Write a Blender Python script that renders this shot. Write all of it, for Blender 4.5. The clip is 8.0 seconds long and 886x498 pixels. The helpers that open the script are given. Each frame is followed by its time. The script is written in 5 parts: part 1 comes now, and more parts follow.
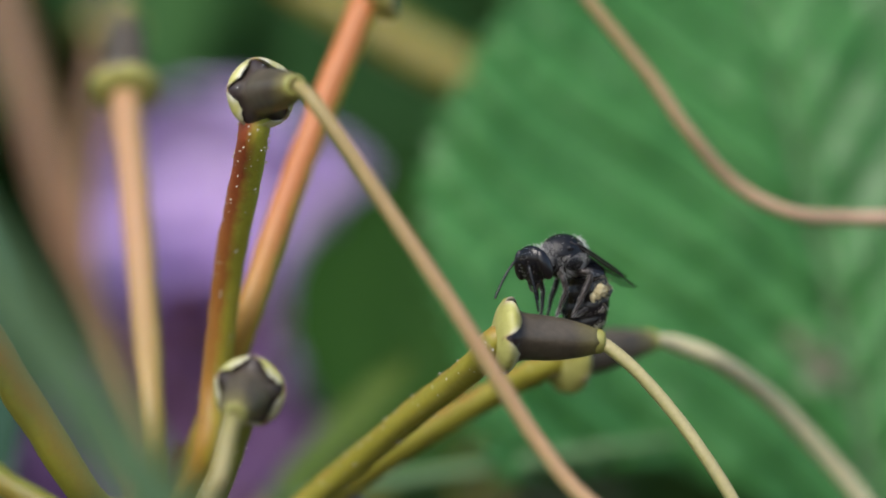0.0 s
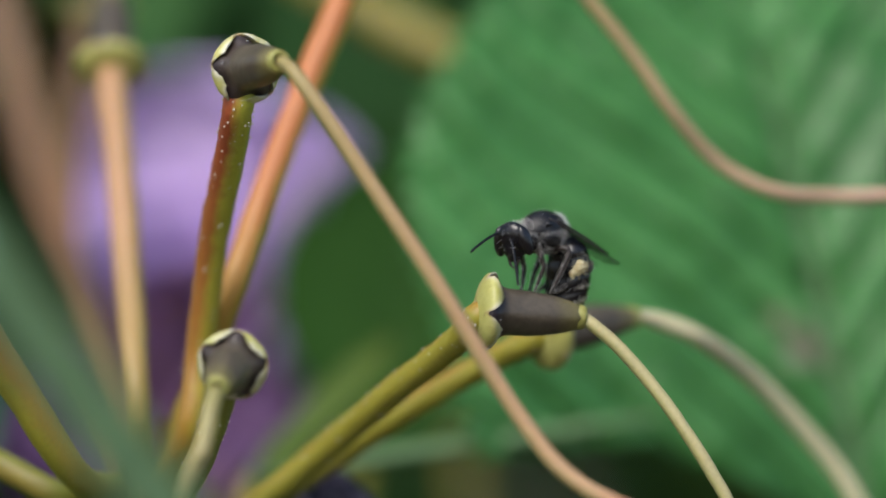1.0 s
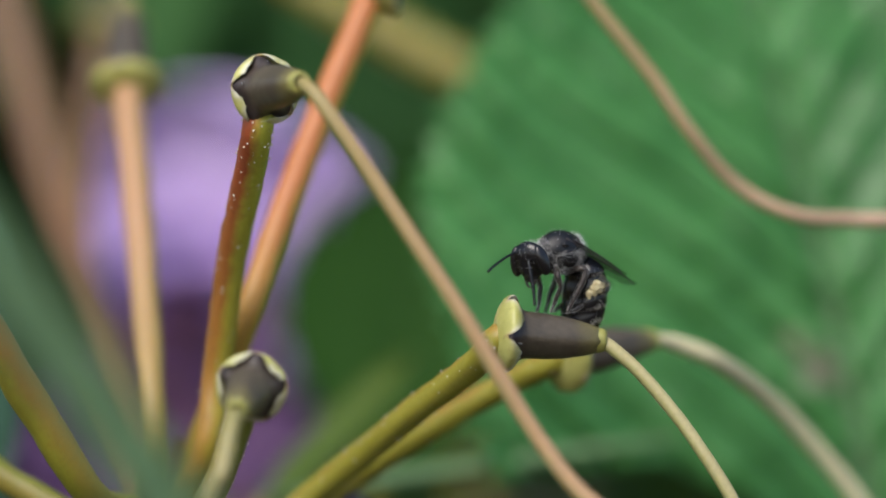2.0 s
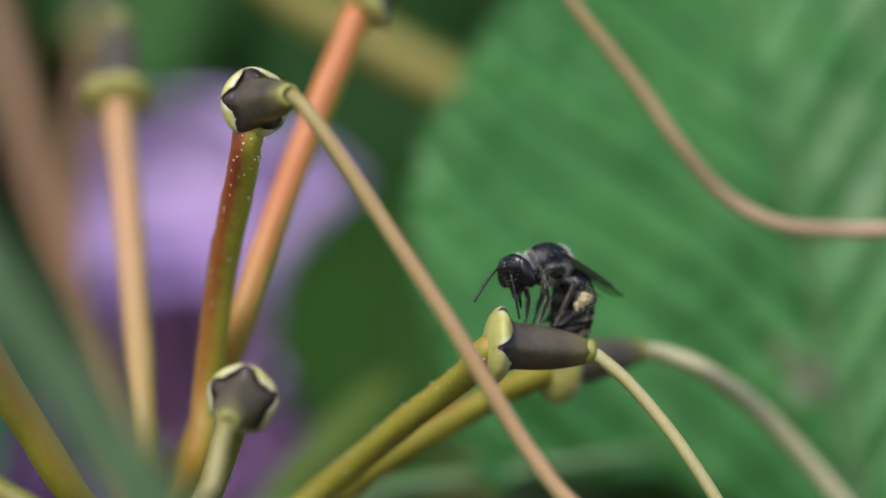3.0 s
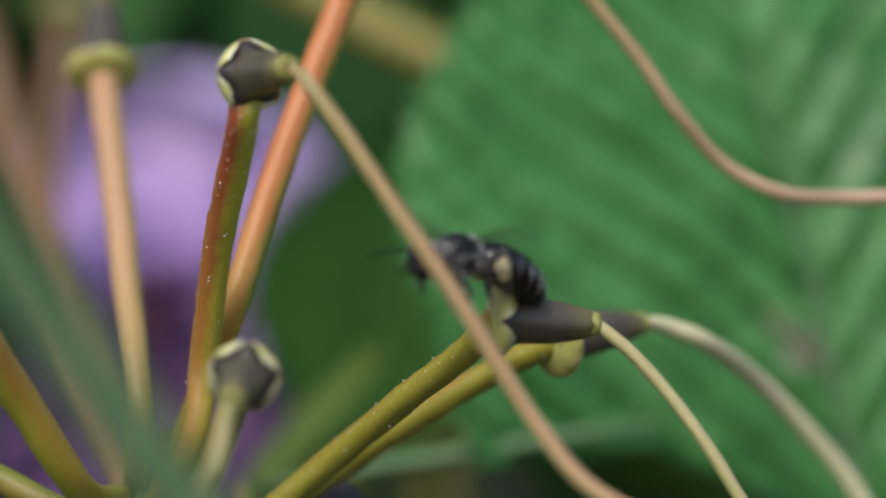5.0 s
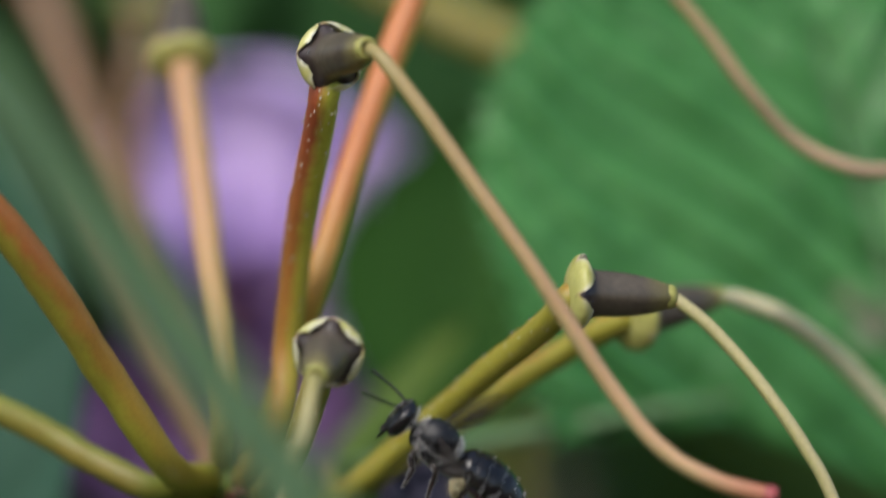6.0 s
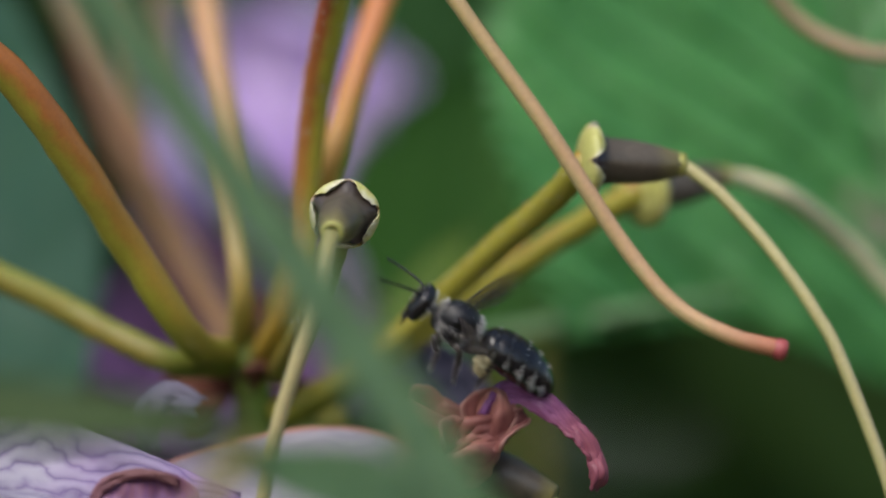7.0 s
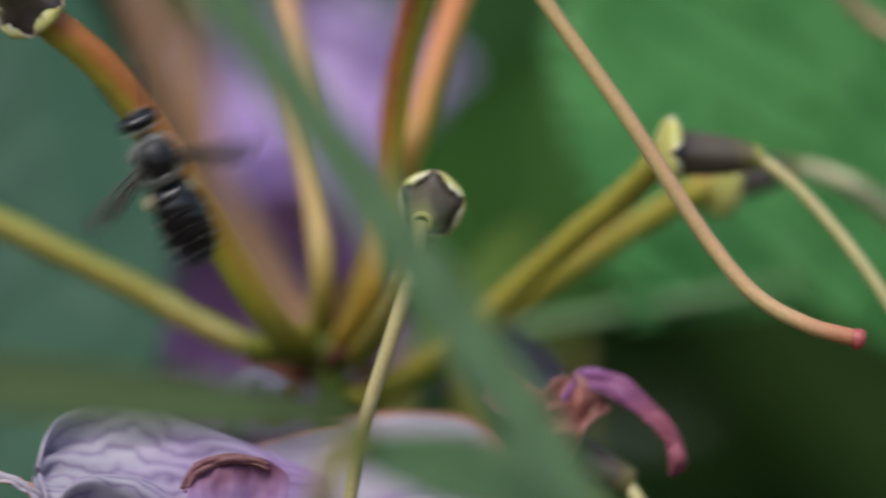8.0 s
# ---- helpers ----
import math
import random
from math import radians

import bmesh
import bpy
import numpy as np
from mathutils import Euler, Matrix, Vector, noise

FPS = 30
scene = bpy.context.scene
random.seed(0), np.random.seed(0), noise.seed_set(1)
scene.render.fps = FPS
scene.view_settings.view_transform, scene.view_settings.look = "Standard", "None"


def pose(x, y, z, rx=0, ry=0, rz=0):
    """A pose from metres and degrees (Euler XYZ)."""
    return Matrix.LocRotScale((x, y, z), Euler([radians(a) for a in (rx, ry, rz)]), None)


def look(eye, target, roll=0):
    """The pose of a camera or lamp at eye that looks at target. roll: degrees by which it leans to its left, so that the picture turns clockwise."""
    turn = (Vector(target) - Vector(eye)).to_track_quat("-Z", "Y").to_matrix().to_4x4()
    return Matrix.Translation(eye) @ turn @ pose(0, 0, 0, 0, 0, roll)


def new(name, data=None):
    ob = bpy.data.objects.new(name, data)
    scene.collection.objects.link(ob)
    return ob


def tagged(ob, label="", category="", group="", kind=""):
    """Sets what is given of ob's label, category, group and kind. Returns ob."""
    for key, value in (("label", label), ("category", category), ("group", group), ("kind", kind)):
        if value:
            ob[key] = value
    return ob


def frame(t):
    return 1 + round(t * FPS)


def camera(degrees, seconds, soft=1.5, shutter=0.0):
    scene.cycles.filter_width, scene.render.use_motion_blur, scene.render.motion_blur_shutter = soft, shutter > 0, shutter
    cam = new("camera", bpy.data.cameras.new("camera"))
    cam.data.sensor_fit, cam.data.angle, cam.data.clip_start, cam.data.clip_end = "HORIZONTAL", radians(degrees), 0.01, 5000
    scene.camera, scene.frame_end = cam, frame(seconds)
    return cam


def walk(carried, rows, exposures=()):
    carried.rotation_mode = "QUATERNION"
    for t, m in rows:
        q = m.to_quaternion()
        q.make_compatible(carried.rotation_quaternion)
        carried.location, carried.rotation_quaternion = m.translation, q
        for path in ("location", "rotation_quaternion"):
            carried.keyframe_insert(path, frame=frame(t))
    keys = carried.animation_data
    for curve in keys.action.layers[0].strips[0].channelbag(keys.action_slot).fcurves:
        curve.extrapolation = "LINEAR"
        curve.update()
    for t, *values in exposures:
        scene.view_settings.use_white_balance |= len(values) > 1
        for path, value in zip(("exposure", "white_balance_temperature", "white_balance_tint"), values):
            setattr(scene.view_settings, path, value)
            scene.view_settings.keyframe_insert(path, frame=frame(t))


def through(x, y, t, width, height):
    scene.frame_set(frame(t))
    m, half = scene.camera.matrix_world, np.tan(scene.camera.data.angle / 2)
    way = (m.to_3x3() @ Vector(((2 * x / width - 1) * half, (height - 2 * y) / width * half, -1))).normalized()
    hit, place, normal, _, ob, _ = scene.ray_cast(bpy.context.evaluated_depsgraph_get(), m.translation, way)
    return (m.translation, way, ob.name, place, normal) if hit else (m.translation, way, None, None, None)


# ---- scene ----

MM = 0.001
LIFT = 1.2  # height above the ground of the plan's origin, metres

# ---- camera ----
cam = camera(10.0, 8.0, soft=1.8, shutter=0.35)
cam.data.dof.use_dof = True
cam.data.dof.focus_distance = 0.2728
cam.data.dof.aperture_fstop = 14.0
walk(cam, [
    (0.0, look((0.00122, -0.27227, 1.20127), (0.00114, 0.00073, 1.20146), 0.44)),
    (0.2, look((0.00099, -0.27376, 1.20086), (0.00121, -0.00076, 1.20135), 0.40)),
    (0.3, look((0.00114, -0.27358, 1.20095), (0.00133, -0.00058, 1.20146), 0.52)),
    (0.5, look((0.00153, -0.27390, 1.20047), (0.00181, -0.00090, 1.20090), 0.41)),
    (0.7, look((0.00197, -0.27397, 1.20027), (0.00207, -0.00097, 1.20050), 0.27)),
    (0.8, look((0.00154, -0.27357, 1.19988), (0.00209, -0.00057, 1.20016), 0.47)),
    (1.0, look((0.00181, -0.27369, 1.20030), (0.00208, -0.00069, 1.20015), 0.65)),
    (1.2, look((0.00110, -0.27319, 1.20100), (0.00228, -0.00019, 1.20098), 0.79)),
    (1.3, look((0.00144, -0.27408, 1.20082), (0.00205, -0.00108, 1.20124), 0.55)),
    (1.5, look((0.00113, -0.27327, 1.20047), (0.00215, -0.00027, 1.20120), 0.62)),
    (1.7, look((0.00024, -0.27396, 1.20038), (0.00170, -0.00097, 1.20065), 0.69)),
    (1.8, look((-0.00025, -0.27281, 1.20062), (0.00122, 0.00019, 1.20062), 0.68)),
    (2.0, look((-0.00028, -0.27273, 1.20116), (0.00101, 0.00026, 1.20134), 0.94)),
    (2.2, look((-0.00029, -0.27326, 1.20118), (0.00114, -0.00027, 1.20201), 1.01)),
    (3.3, look((0.00008, -0.27396, 1.20080), (0.00166, -0.00097, 1.20193), 0.66)),
    (3.5, look((-0.00000, -0.27469, 1.20063), (0.00181, -0.00170, 1.20198), 0.81)),
    (3.7, look((0.00045, -0.27498, 1.20030), (0.00175, -0.00198, 1.20195), 0.66)),
    (4.0, look((-0.00016, -0.27592, 1.20021), (0.00118, -0.00293, 1.20168), 0.65)),
    (4.1, look((-0.00624, -0.26942, 1.20159), (0.00104, 0.00348, 1.20052), 0.25)),
    (4.2, look((-0.00753, -0.26947, 1.20124), (0.00105, 0.00339, 1.20032), 0.09)),
    (4.3, look((-0.00760, -0.26930, 1.20091), (0.00122, 0.00356, 1.20024), 0.05)),
    (4.4, look((-0.00633, -0.26863, 1.20105), (0.00135, 0.00426, 1.20019), -0.04)),
    (4.5, look((-0.00510, -0.26961, 1.20118), (0.00172, 0.00330, 1.20041), 0.04)),
    (4.7, look((-0.00555, -0.26814, 1.20109), (0.00197, 0.00475, 1.20050), 0.05)),
    (5.8, look((-0.00498, -0.27345, 1.20226), (-0.00190, -0.00047, 1.20069), -0.19)),
    (6.0, look((-0.00645, -0.27412, 1.19894), (-0.00276, -0.00115, 1.19931), -0.80)),
    (6.2, look((-0.00704, -0.27447, 1.19363), (-0.00360, -0.00150, 1.19641), -1.06)),
    (6.3, look((-0.00795, -0.27596, 1.19213), (-0.00374, -0.00302, 1.19608), -1.25)),
    (6.5, look((-0.00802, -0.27651, 1.18813), (-0.00353, -0.00362, 1.19428), -0.92)),
    (6.7, look((-0.00844, -0.27722, 1.18453), (-0.00382, -0.00437, 1.19231), -1.34)),
    (6.8, look((-0.00843, -0.27674, 1.18471), (-0.00403, -0.00388, 1.19233), -1.38)),
    (7.0, look((-0.00753, -0.27811, 1.18427), (-0.00370, -0.00524, 1.19194), -1.05)),
    (7.2, look((-0.00765, -0.27843, 1.18308), (-0.00345, -0.00561, 1.19216), -1.51)),
    (7.3, look((-0.00674, -0.28009, 1.18386), (-0.00385, -0.00725, 1.19274), -1.31)),
    (7.5, look((-0.00858, -0.28076, 1.18428), (-0.00431, -0.00792, 1.19247), -0.84)),
    (7.7, look((-0.01142, -0.28157, 1.18429), (-0.00553, -0.00873, 1.19131), -0.93)),
    (7.8, look((-0.01301, -0.28229, 1.18516), (-0.00629, -0.00944, 1.19116), -0.82)),
    (7.9, look((-0.01328, -0.28218, 1.18490), (-0.00700, -0.00933, 1.19138), -0.75)),
    (8.0, look((-0.01539, -0.28406, 1.18513), (-0.00848, -0.01122, 1.19134), -0.86)),
], [(0.0, -0.06), (4.0, -0.08), (4.1, -0.2), (4.7, -0.2), (5.8, -0.12), (8.0, -0.1)])

# ---- light: bright overcast day ----
SUN_ELEVATION, SUN_AZIMUTH = 50, 208
world = bpy.data.worlds.new("sky")
scene.world = world
world.use_nodes = True
wn = world.node_tree
sky = wn.nodes.new("ShaderNodeTexSky")
sky.sky_type = "NISHITA"
sky.sun_disc = False
sky.sun_elevation = radians(SUN_ELEVATION)
sky.sun_rotation = radians(SUN_AZIMUTH)
sky.air_density, sky.dust_density, sky.ozone_density = 1.0, 2.5, 1.0
wn.nodes["Background"].inputs["Strength"].default_value = 0.2
wn.links.new(sky.outputs["Color"], wn.nodes["Background"].inputs["Color"])
lamp = bpy.data.lights.new("sun", "SUN")
lamp.energy, lamp.angle, lamp.color = 2.4, radians(30), (1.0, 0.96, 0.9)
sun = new("sun", lamp)
az, el = radians(SUN_AZIMUTH), radians(SUN_ELEVATION)
sun.matrix_world = look((math.sin(az) * math.cos(el) * 3, math.cos(az) * math.cos(el) * 3, LIFT + math.sin(el) * 3), (0, 0, LIFT))


# ---- materials ----


def surface(name, rough=0.5, metal=0.0, spec=0.5, sub=0.0, alpha=1.0):
    m = bpy.data.materials.new(name)
    m.use_nodes = True
    nt = m.node_tree
    b = nt.nodes["Principled BSDF"]
    b.inputs["Roughness"].default_value = rough
    b.inputs["Metallic"].default_value = metal
    b.inputs["Specular IOR Level"].default_value = spec
    if alpha < 1:
        b.inputs["Alpha"].default_value = alpha
    return m, nt, b


def ramp(nt, stops):
    r = nt.nodes.new("ShaderNodeValToRGB")
    e = r.color_ramp.elements
    while len(e) < len(stops):
        e.new(0.5)
    for k, (p, c) in enumerate(stops):
        e[k].position, e[k].color = p, (*c, 1)
    return r


def noise_tex(nt, scale, detail=3.0, coords=None, stretch=None):
    c = nt.nodes.new("ShaderNodeTexCoord")
    src = c.outputs["Object"]
    if stretch:
        mp = nt.nodes.new("ShaderNodeMapping")
        mp.inputs["Scale"].default_value = stretch
        nt.links.new(c.outputs[coords or "Object"], mp.inputs["Vector"])
        src = mp.outputs["Vector"]
    n = nt.nodes.new("ShaderNodeTexNoise")
    n.inputs["Scale"].default_value = scale
    n.inputs["Detail"].default_value = detail
    nt.links.new(src, n.inputs["Vector"])
    return n.outputs["Fac"]


def mix(nt, fac, a, b, mode="MIX"):
    m = nt.nodes.new("ShaderNodeMix")
    m.data_type, m.blend_type = "RGBA", mode
    for sock, v in ((m.inputs[0], fac), (m.inputs[6], a), (m.inputs[7], b)):
        if isinstance(v, (int, float)):
            sock.default_value = v
        elif isinstance(v, tuple):
            sock.default_value = (*v, 1)
        else:
            nt.links.new(v, sock)
    return m.outputs[2]


def math_node(nt, op, a, b=0.0, c=0.0):
    m = nt.nodes.new("ShaderNodeMath")
    m.operation = op
    for sock, v in zip(m.inputs, (a, b, c)):
        if isinstance(v, (int, float)):
            sock.default_value = v
        else:
            nt.links.new(v, sock)
    return m.outputs[0]


def bump(nt, b, height, strength, distance):
    n = nt.nodes.new("ShaderNodeBump")
    n.inputs["Strength"].default_value = strength
    n.inputs["Distance"].default_value = distance
    nt.links.new(height, n.inputs["Height"])
    nt.links.new(n.outputs["Normal"], b.inputs["Normal"])


def attribute(nt, name):
    a = nt.nodes.new("ShaderNodeAttribute")
    a.attribute_name = name
    return a.outputs["Fac"]


def stalk_material(name, blush, green, share, low=None, fade=0.5, rough=0.42, high=None):
    """A stalk with a red flush on one side over a green one; low, high: its colour towards the foot and the end."""
    m, nt, b = surface(name, rough, spec=0.4)
    side = attribute(nt, "side")       # -1 .. 1 round the stalk
    along = attribute(nt, "along")     # 0 foot .. 1 top
    n = noise_tex(nt, 900, 4)
    n2 = noise_tex(nt, 4000, 3)
    edge = math_node(nt, "ADD", side, math_node(nt, "MULTIPLY", math_node(nt, "SUBTRACT", n, 0.5), 0.9))
    f = nt.nodes.new("ShaderNodeMapRange")
    f.inputs["From Min"].default_value, f.inputs["From Max"].default_value = share - 0.35, share + 0.35
    nt.links.new(edge, f.inputs["Value"])
    col = mix(nt, f.outputs["Result"], blush, green)
    if low:
        g = nt.nodes.new("ShaderNodeMapRange")
        g.inputs["From Min"].default_value, g.inputs["From Max"].default_value = fade + 0.3, fade - 0.3
        nt.links.new(along, g.inputs["Value"])
        col = mix(nt, g.outputs["Result"], col, low)
    if high:
        e = nt.nodes.new("ShaderNodeMapRange")
        e.inputs["From Min"].default_value, e.inputs["From Max"].default_value = 0.84, 1.0
        nt.links.new(along, e.inputs["Value"])
        col = mix(nt, math_node(nt, "MULTIPLY", e.outputs["Result"], 0.8), col, high)
    spots = ramp(nt, [(0.35, (0.72, 0.72, 0.72)), (0.6, (1.1, 1.1, 1.1))])
    nt.links.new(n2, spots.inputs["Fac"])
    col = mix(nt, 0.28, col, spots.outputs["Color"], "MULTIPLY")
    nt.links.new(col, b.inputs["Base Color"])
    b.inputs["Subsurface Weight"].default_value = 0.15
    b.inputs["Subsurface Radius"].default_value = (0.0006, 0.0004, 0.0002)
    b.inputs["Subsurface Scale"].default_value = 1.0
    bump(nt, b, n2, 0.25, 0.00008)
    return m


def mottled(name, dark, light, scale, rough=0.5, spec=0.5, relief=0.0001, sub=0.0):
    m, nt, b = surface(name, rough, spec=spec)
    n = noise_tex(nt, scale, 4)
    n2 = noise_tex(nt, scale * 6, 3)
    r = ramp(nt, [(0.32, dark), (0.68, light)])
    nt.links.new(math_node(nt, "ADD", math_node(nt, "MULTIPLY", n, 0.7), math_node(nt, "MULTIPLY", n2, 0.3)), r.inputs["Fac"])
    nt.links.new(r.outputs["Color"], b.inputs["Base Color"])
    if sub:
        b.inputs["Subsurface Weight"].default_value = sub
        b.inputs["Subsurface Radius"].default_value = (0.0008, 0.0006, 0.0005)
        b.inputs["Subsurface Scale"].default_value = 1.0
    if relief:
        bump(nt, b, n2, 0.4, relief)
    return m


def leaf_material(name, dark, light, vein, rough=0.45, through=0.25, spec=0.35):
    m, nt, b = surface(name, rough, spec=spec)
    n = noise_tex(nt, 60, 4)
    n2 = noise_tex(nt, 420, 4)
    r = ramp(nt, [(0.3, dark), (0.7, light)])
    nt.links.new(math_node(nt, "ADD", math_node(nt, "MULTIPLY", n, 0.6), math_node(nt, "MULTIPLY", n2, 0.4)), r.inputs["Fac"])
    v = attribute(nt, "vein")
    col = mix(nt, math_node(nt, "MULTIPLY", v, 0.75), r.outputs["Color"], vein)
    col = mix(nt, math_node(nt, "MINIMUM", math_node(nt, "MULTIPLY", attribute(nt, "blemish"), 1.5), 0.85), col, (0.3, 0.27, 0.2))
    nt.links.new(col, b.inputs["Base Color"])
    bump(nt, b, n2, 0.4, 0.0006)
    t = nt.nodes.new("ShaderNodeBsdfTranslucent")
    nt.links.new(mix(nt, 0.5, col, (0.15, 0.3, 0.02)), t.inputs["Color"])
    ms = nt.nodes.new("ShaderNodeMixShader")
    ms.inputs[0].default_value = through
    out = nt.nodes["Material Output"]
    nt.links.new(b.outputs[0], ms.inputs[1])
    nt.links.new(t.outputs[0], ms.inputs[2])
    nt.links.new(ms.outputs[0], out.inputs["Surface"])
    return m


def petal_material(name, pale, deep, streak, rough=0.55, through=0.35, amount=1.0, rim=None, relief=0.3, ends=(0.0, 0.75)):
    """A petal: pale towards the edge, deep at the heart, with fine streaks along it."""
    m, nt, b = surface(name, rough, spec=0.3)
    along, across = attribute(nt, "along"), attribute(nt, "across")
    n = noise_tex(nt, 250, 4)
    wob = math_node(nt, "ADD", math_node(nt, "MULTIPLY", across, 5.0), math_node(nt, "MULTIPLY", n, 4.5))
    wave = math_node(nt, "POWER", math_node(nt, "ABSOLUTE", math_node(nt, "SINE", math_node(nt, "MULTIPLY", wob, 3.14))), 0.6)
    r = ramp(nt, [(ends[0], deep), (ends[1], pale)])
    nt.links.new(math_node(nt, "ADD", along, math_node(nt, "MULTIPLY", math_node(nt, "SUBTRACT", n, 0.5), 0.9)), r.inputs["Fac"])
    line = math_node(nt, "MULTIPLY", math_node(nt, "SUBTRACT", 1.0, wave), amount)
    col = mix(nt, line, r.outputs["Color"], streak)
    if rim:
        e = nt.nodes.new("ShaderNodeMapRange")
        e.inputs["From Min"].default_value, e.inputs["From Max"].default_value = 0.86, 0.95
        nt.links.new(math_node(nt, "MAXIMUM", along, math_node(nt, "ABSOLUTE", across)), e.inputs["Value"])
        col = mix(nt, e.outputs["Result"], col, rim)
    nt.links.new(col, b.inputs["Base Color"])
    if relief:
        bump(nt, b, wave, relief, 0.0002)
    t = nt.nodes.new("ShaderNodeBsdfTranslucent")
    nt.links.new(col, t.inputs["Color"])
    ms = nt.nodes.new("ShaderNodeMixShader")
    ms.inputs[0].default_value = through
    nt.links.new(b.outputs[0], ms.inputs[1])
    nt.links.new(t.outputs[0], ms.inputs[2])
    nt.links.new(ms.outputs[0], nt.nodes["Material Output"].inputs["Surface"])
    return m


RED_STALK = stalk_material("red_green_stalk", (0.29, 0.07, 0.024), (0.42, 0.42, 0.05), -0.05, (0.34, 0.23, 0.03), 0.3)
ORANGE_STALK = stalk_material("orange_stalk", (0.5, 0.18, 0.06), (0.42, 0.36, 0.05), 0.3, (0.3, 0.25, 0.03), 0.3)
PEACH_STALK = stalk_material("peach_stalk", (0.47, 0.27, 0.14), (0.42, 0.29, 0.13), 0.2, (0.29, 0.27, 0.04), 0.28)
GREEN_STALK = stalk_material("yellow_green_stalk", (0.33, 0.16, 0.03), (0.3, 0.275, 0.035), -0.5, (0.25, 0.23, 0.03), 0.25)
RUST_STALK = stalk_material("rust_stalk", (0.36, 0.13, 0.03), (0.32, 0.29, 0.035), -0.28, (0.27, 0.27, 0.026), 0.36)
LIME_STALK = stalk_material("lime_stalk", (0.25, 0.2, 0.035), (0.2, 0.22, 0.035), -0.3)
SHOOT_GREEN = stalk_material("shoot_green", (0.15, 0.2, 0.03), (0.13, 0.23, 0.03), -0.3, (0.1, 0.08, 0.03), 0.35)
TAN_STALK = stalk_material("tan_stalk", (0.22, 0.12, 0.065), (0.2, 0.145, 0.06), 0.0)
STYLE_TAN = stalk_material("tan_style", (0.47, 0.3, 0.16), (0.4, 0.32, 0.14), 0.0, (0.27, 0.24, 0.08), 0.22, high=(0.42, 0.13, 0.08))
STYLE_LIME = stalk_material("lime_style", (0.45, 0.4, 0.2), (0.38, 0.37, 0.15), 0.0)
STYLE_OLIVE = stalk_material("olive_style", (0.46, 0.39, 0.2), (0.4, 0.36, 0.17), 0.0, (0.27, 0.25, 0.09), 0.3)
STYLE_PALE = stalk_material("pale_style", (0.62, 0.58, 0.36), (0.58, 0.58, 0.34), 0.0)
STYLE_PINK = stalk_material("pink_style", (0.52, 0.34, 0.25), (0.44, 0.32, 0.2), 0.2, (0.34, 0.26, 0.12), 0.62)
COLLAR = mottled("collar", (0.27, 0.26, 0.06), (0.42, 0.41, 0.13), 700, 0.4, 0.5, 0.00008, 0.15)


def calyx_material():
    m, nt, b = surface("calyx", 0.38, spec=0.5)
    n, n2 = noise_tex(nt, 500, 4), noise_tex(nt, 3000, 3)
    r = ramp(nt, [(0.32, (0.34, 0.33, 0.07)), (0.68, (0.53, 0.52, 0.18))])
    nt.links.new(math_node(nt, "ADD", math_node(nt, "MULTIPLY", n, 0.7), math_node(nt, "MULTIPLY", n2, 0.3)), r.inputs["Fac"])
    patchy = nt.nodes.new("ShaderNodeMapRange")
    patchy.inputs["From Min"].default_value, patchy.inputs["From Max"].default_value = 0.34, 0.58
    nt.links.new(noise_tex(nt, 1100, 3), patchy.inputs["Value"])
    col = mix(nt, math_node(nt, "MULTIPLY", math_node(nt, "MULTIPLY", attribute(nt, "rim"), patchy.outputs["Result"]), 0.85), r.outputs["Color"], (0.74, 0.72, 0.6))
    fleck = nt.nodes.new("ShaderNodeMapRange")
    fleck.inputs["From Min"].default_value, fleck.inputs["From Max"].default_value = 0.62, 0.72
    nt.links.new(noise_tex(nt, 1700, 2), fleck.inputs["Value"])
    col = mix(nt, math_node(nt, "MULTIPLY", fleck.outputs["Result"], 0.55), col, (0.22, 0.12, 0.05))
    col = mix(nt, math_node(nt, "MULTIPLY", attribute(nt, "notch"), 0.8), col, (0.3, 0.1, 0.04))
    nt.links.new(col, b.inputs["Base Color"])
    b.inputs["Subsurface Weight"].default_value = 0.15
    b.inputs["Subsurface Radius"].default_value = (0.0006, 0.0005, 0.0003)
    b.inputs["Subsurface Scale"].default_value = 1.0
    bump(nt, b, n2, 0.3, 0.00008)
    return m


def ovary_material():
    m, nt, b = surface("ovary", 0.4, spec=0.5)
    n, n2 = noise_tex(nt, 500, 4), noise_tex(nt, 2600, 4)
    r = ramp(nt, [(0.3, (0.05, 0.041, 0.03)), (0.7, (0.115, 0.094, 0.066))])
    nt.links.new(math_node(nt, "ADD", math_node(nt, "MULTIPLY", n, 0.6), math_node(nt, "MULTIPLY", n2, 0.4)), r.inputs["Fac"])
    g = nt.nodes.new("ShaderNodeMapRange")
    g.inputs["From Min"].default_value, g.inputs["From Max"].default_value = 0.72, 1.0
    nt.links.new(math_node(nt, "ADD", attribute(nt, "along"), math_node(nt, "MULTIPLY", math_node(nt, "SUBTRACT", n, 0.5), 0.3)), g.inputs["Value"])
    col = mix(nt, math_node(nt, "MULTIPLY", g.outputs["Result"], 0.7), r.outputs["Color"], (0.24, 0.21, 0.06))
    # shade between the calyx lobes, painted near black on the ovary's foot
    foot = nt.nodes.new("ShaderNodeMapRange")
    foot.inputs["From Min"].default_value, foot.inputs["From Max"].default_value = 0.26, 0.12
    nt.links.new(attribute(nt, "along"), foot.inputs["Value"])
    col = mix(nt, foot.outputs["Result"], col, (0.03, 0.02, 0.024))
    nt.links.new(col, b.inputs["Base Color"])
    bump(nt, b, n2, 0.5, 0.0001)
    return m


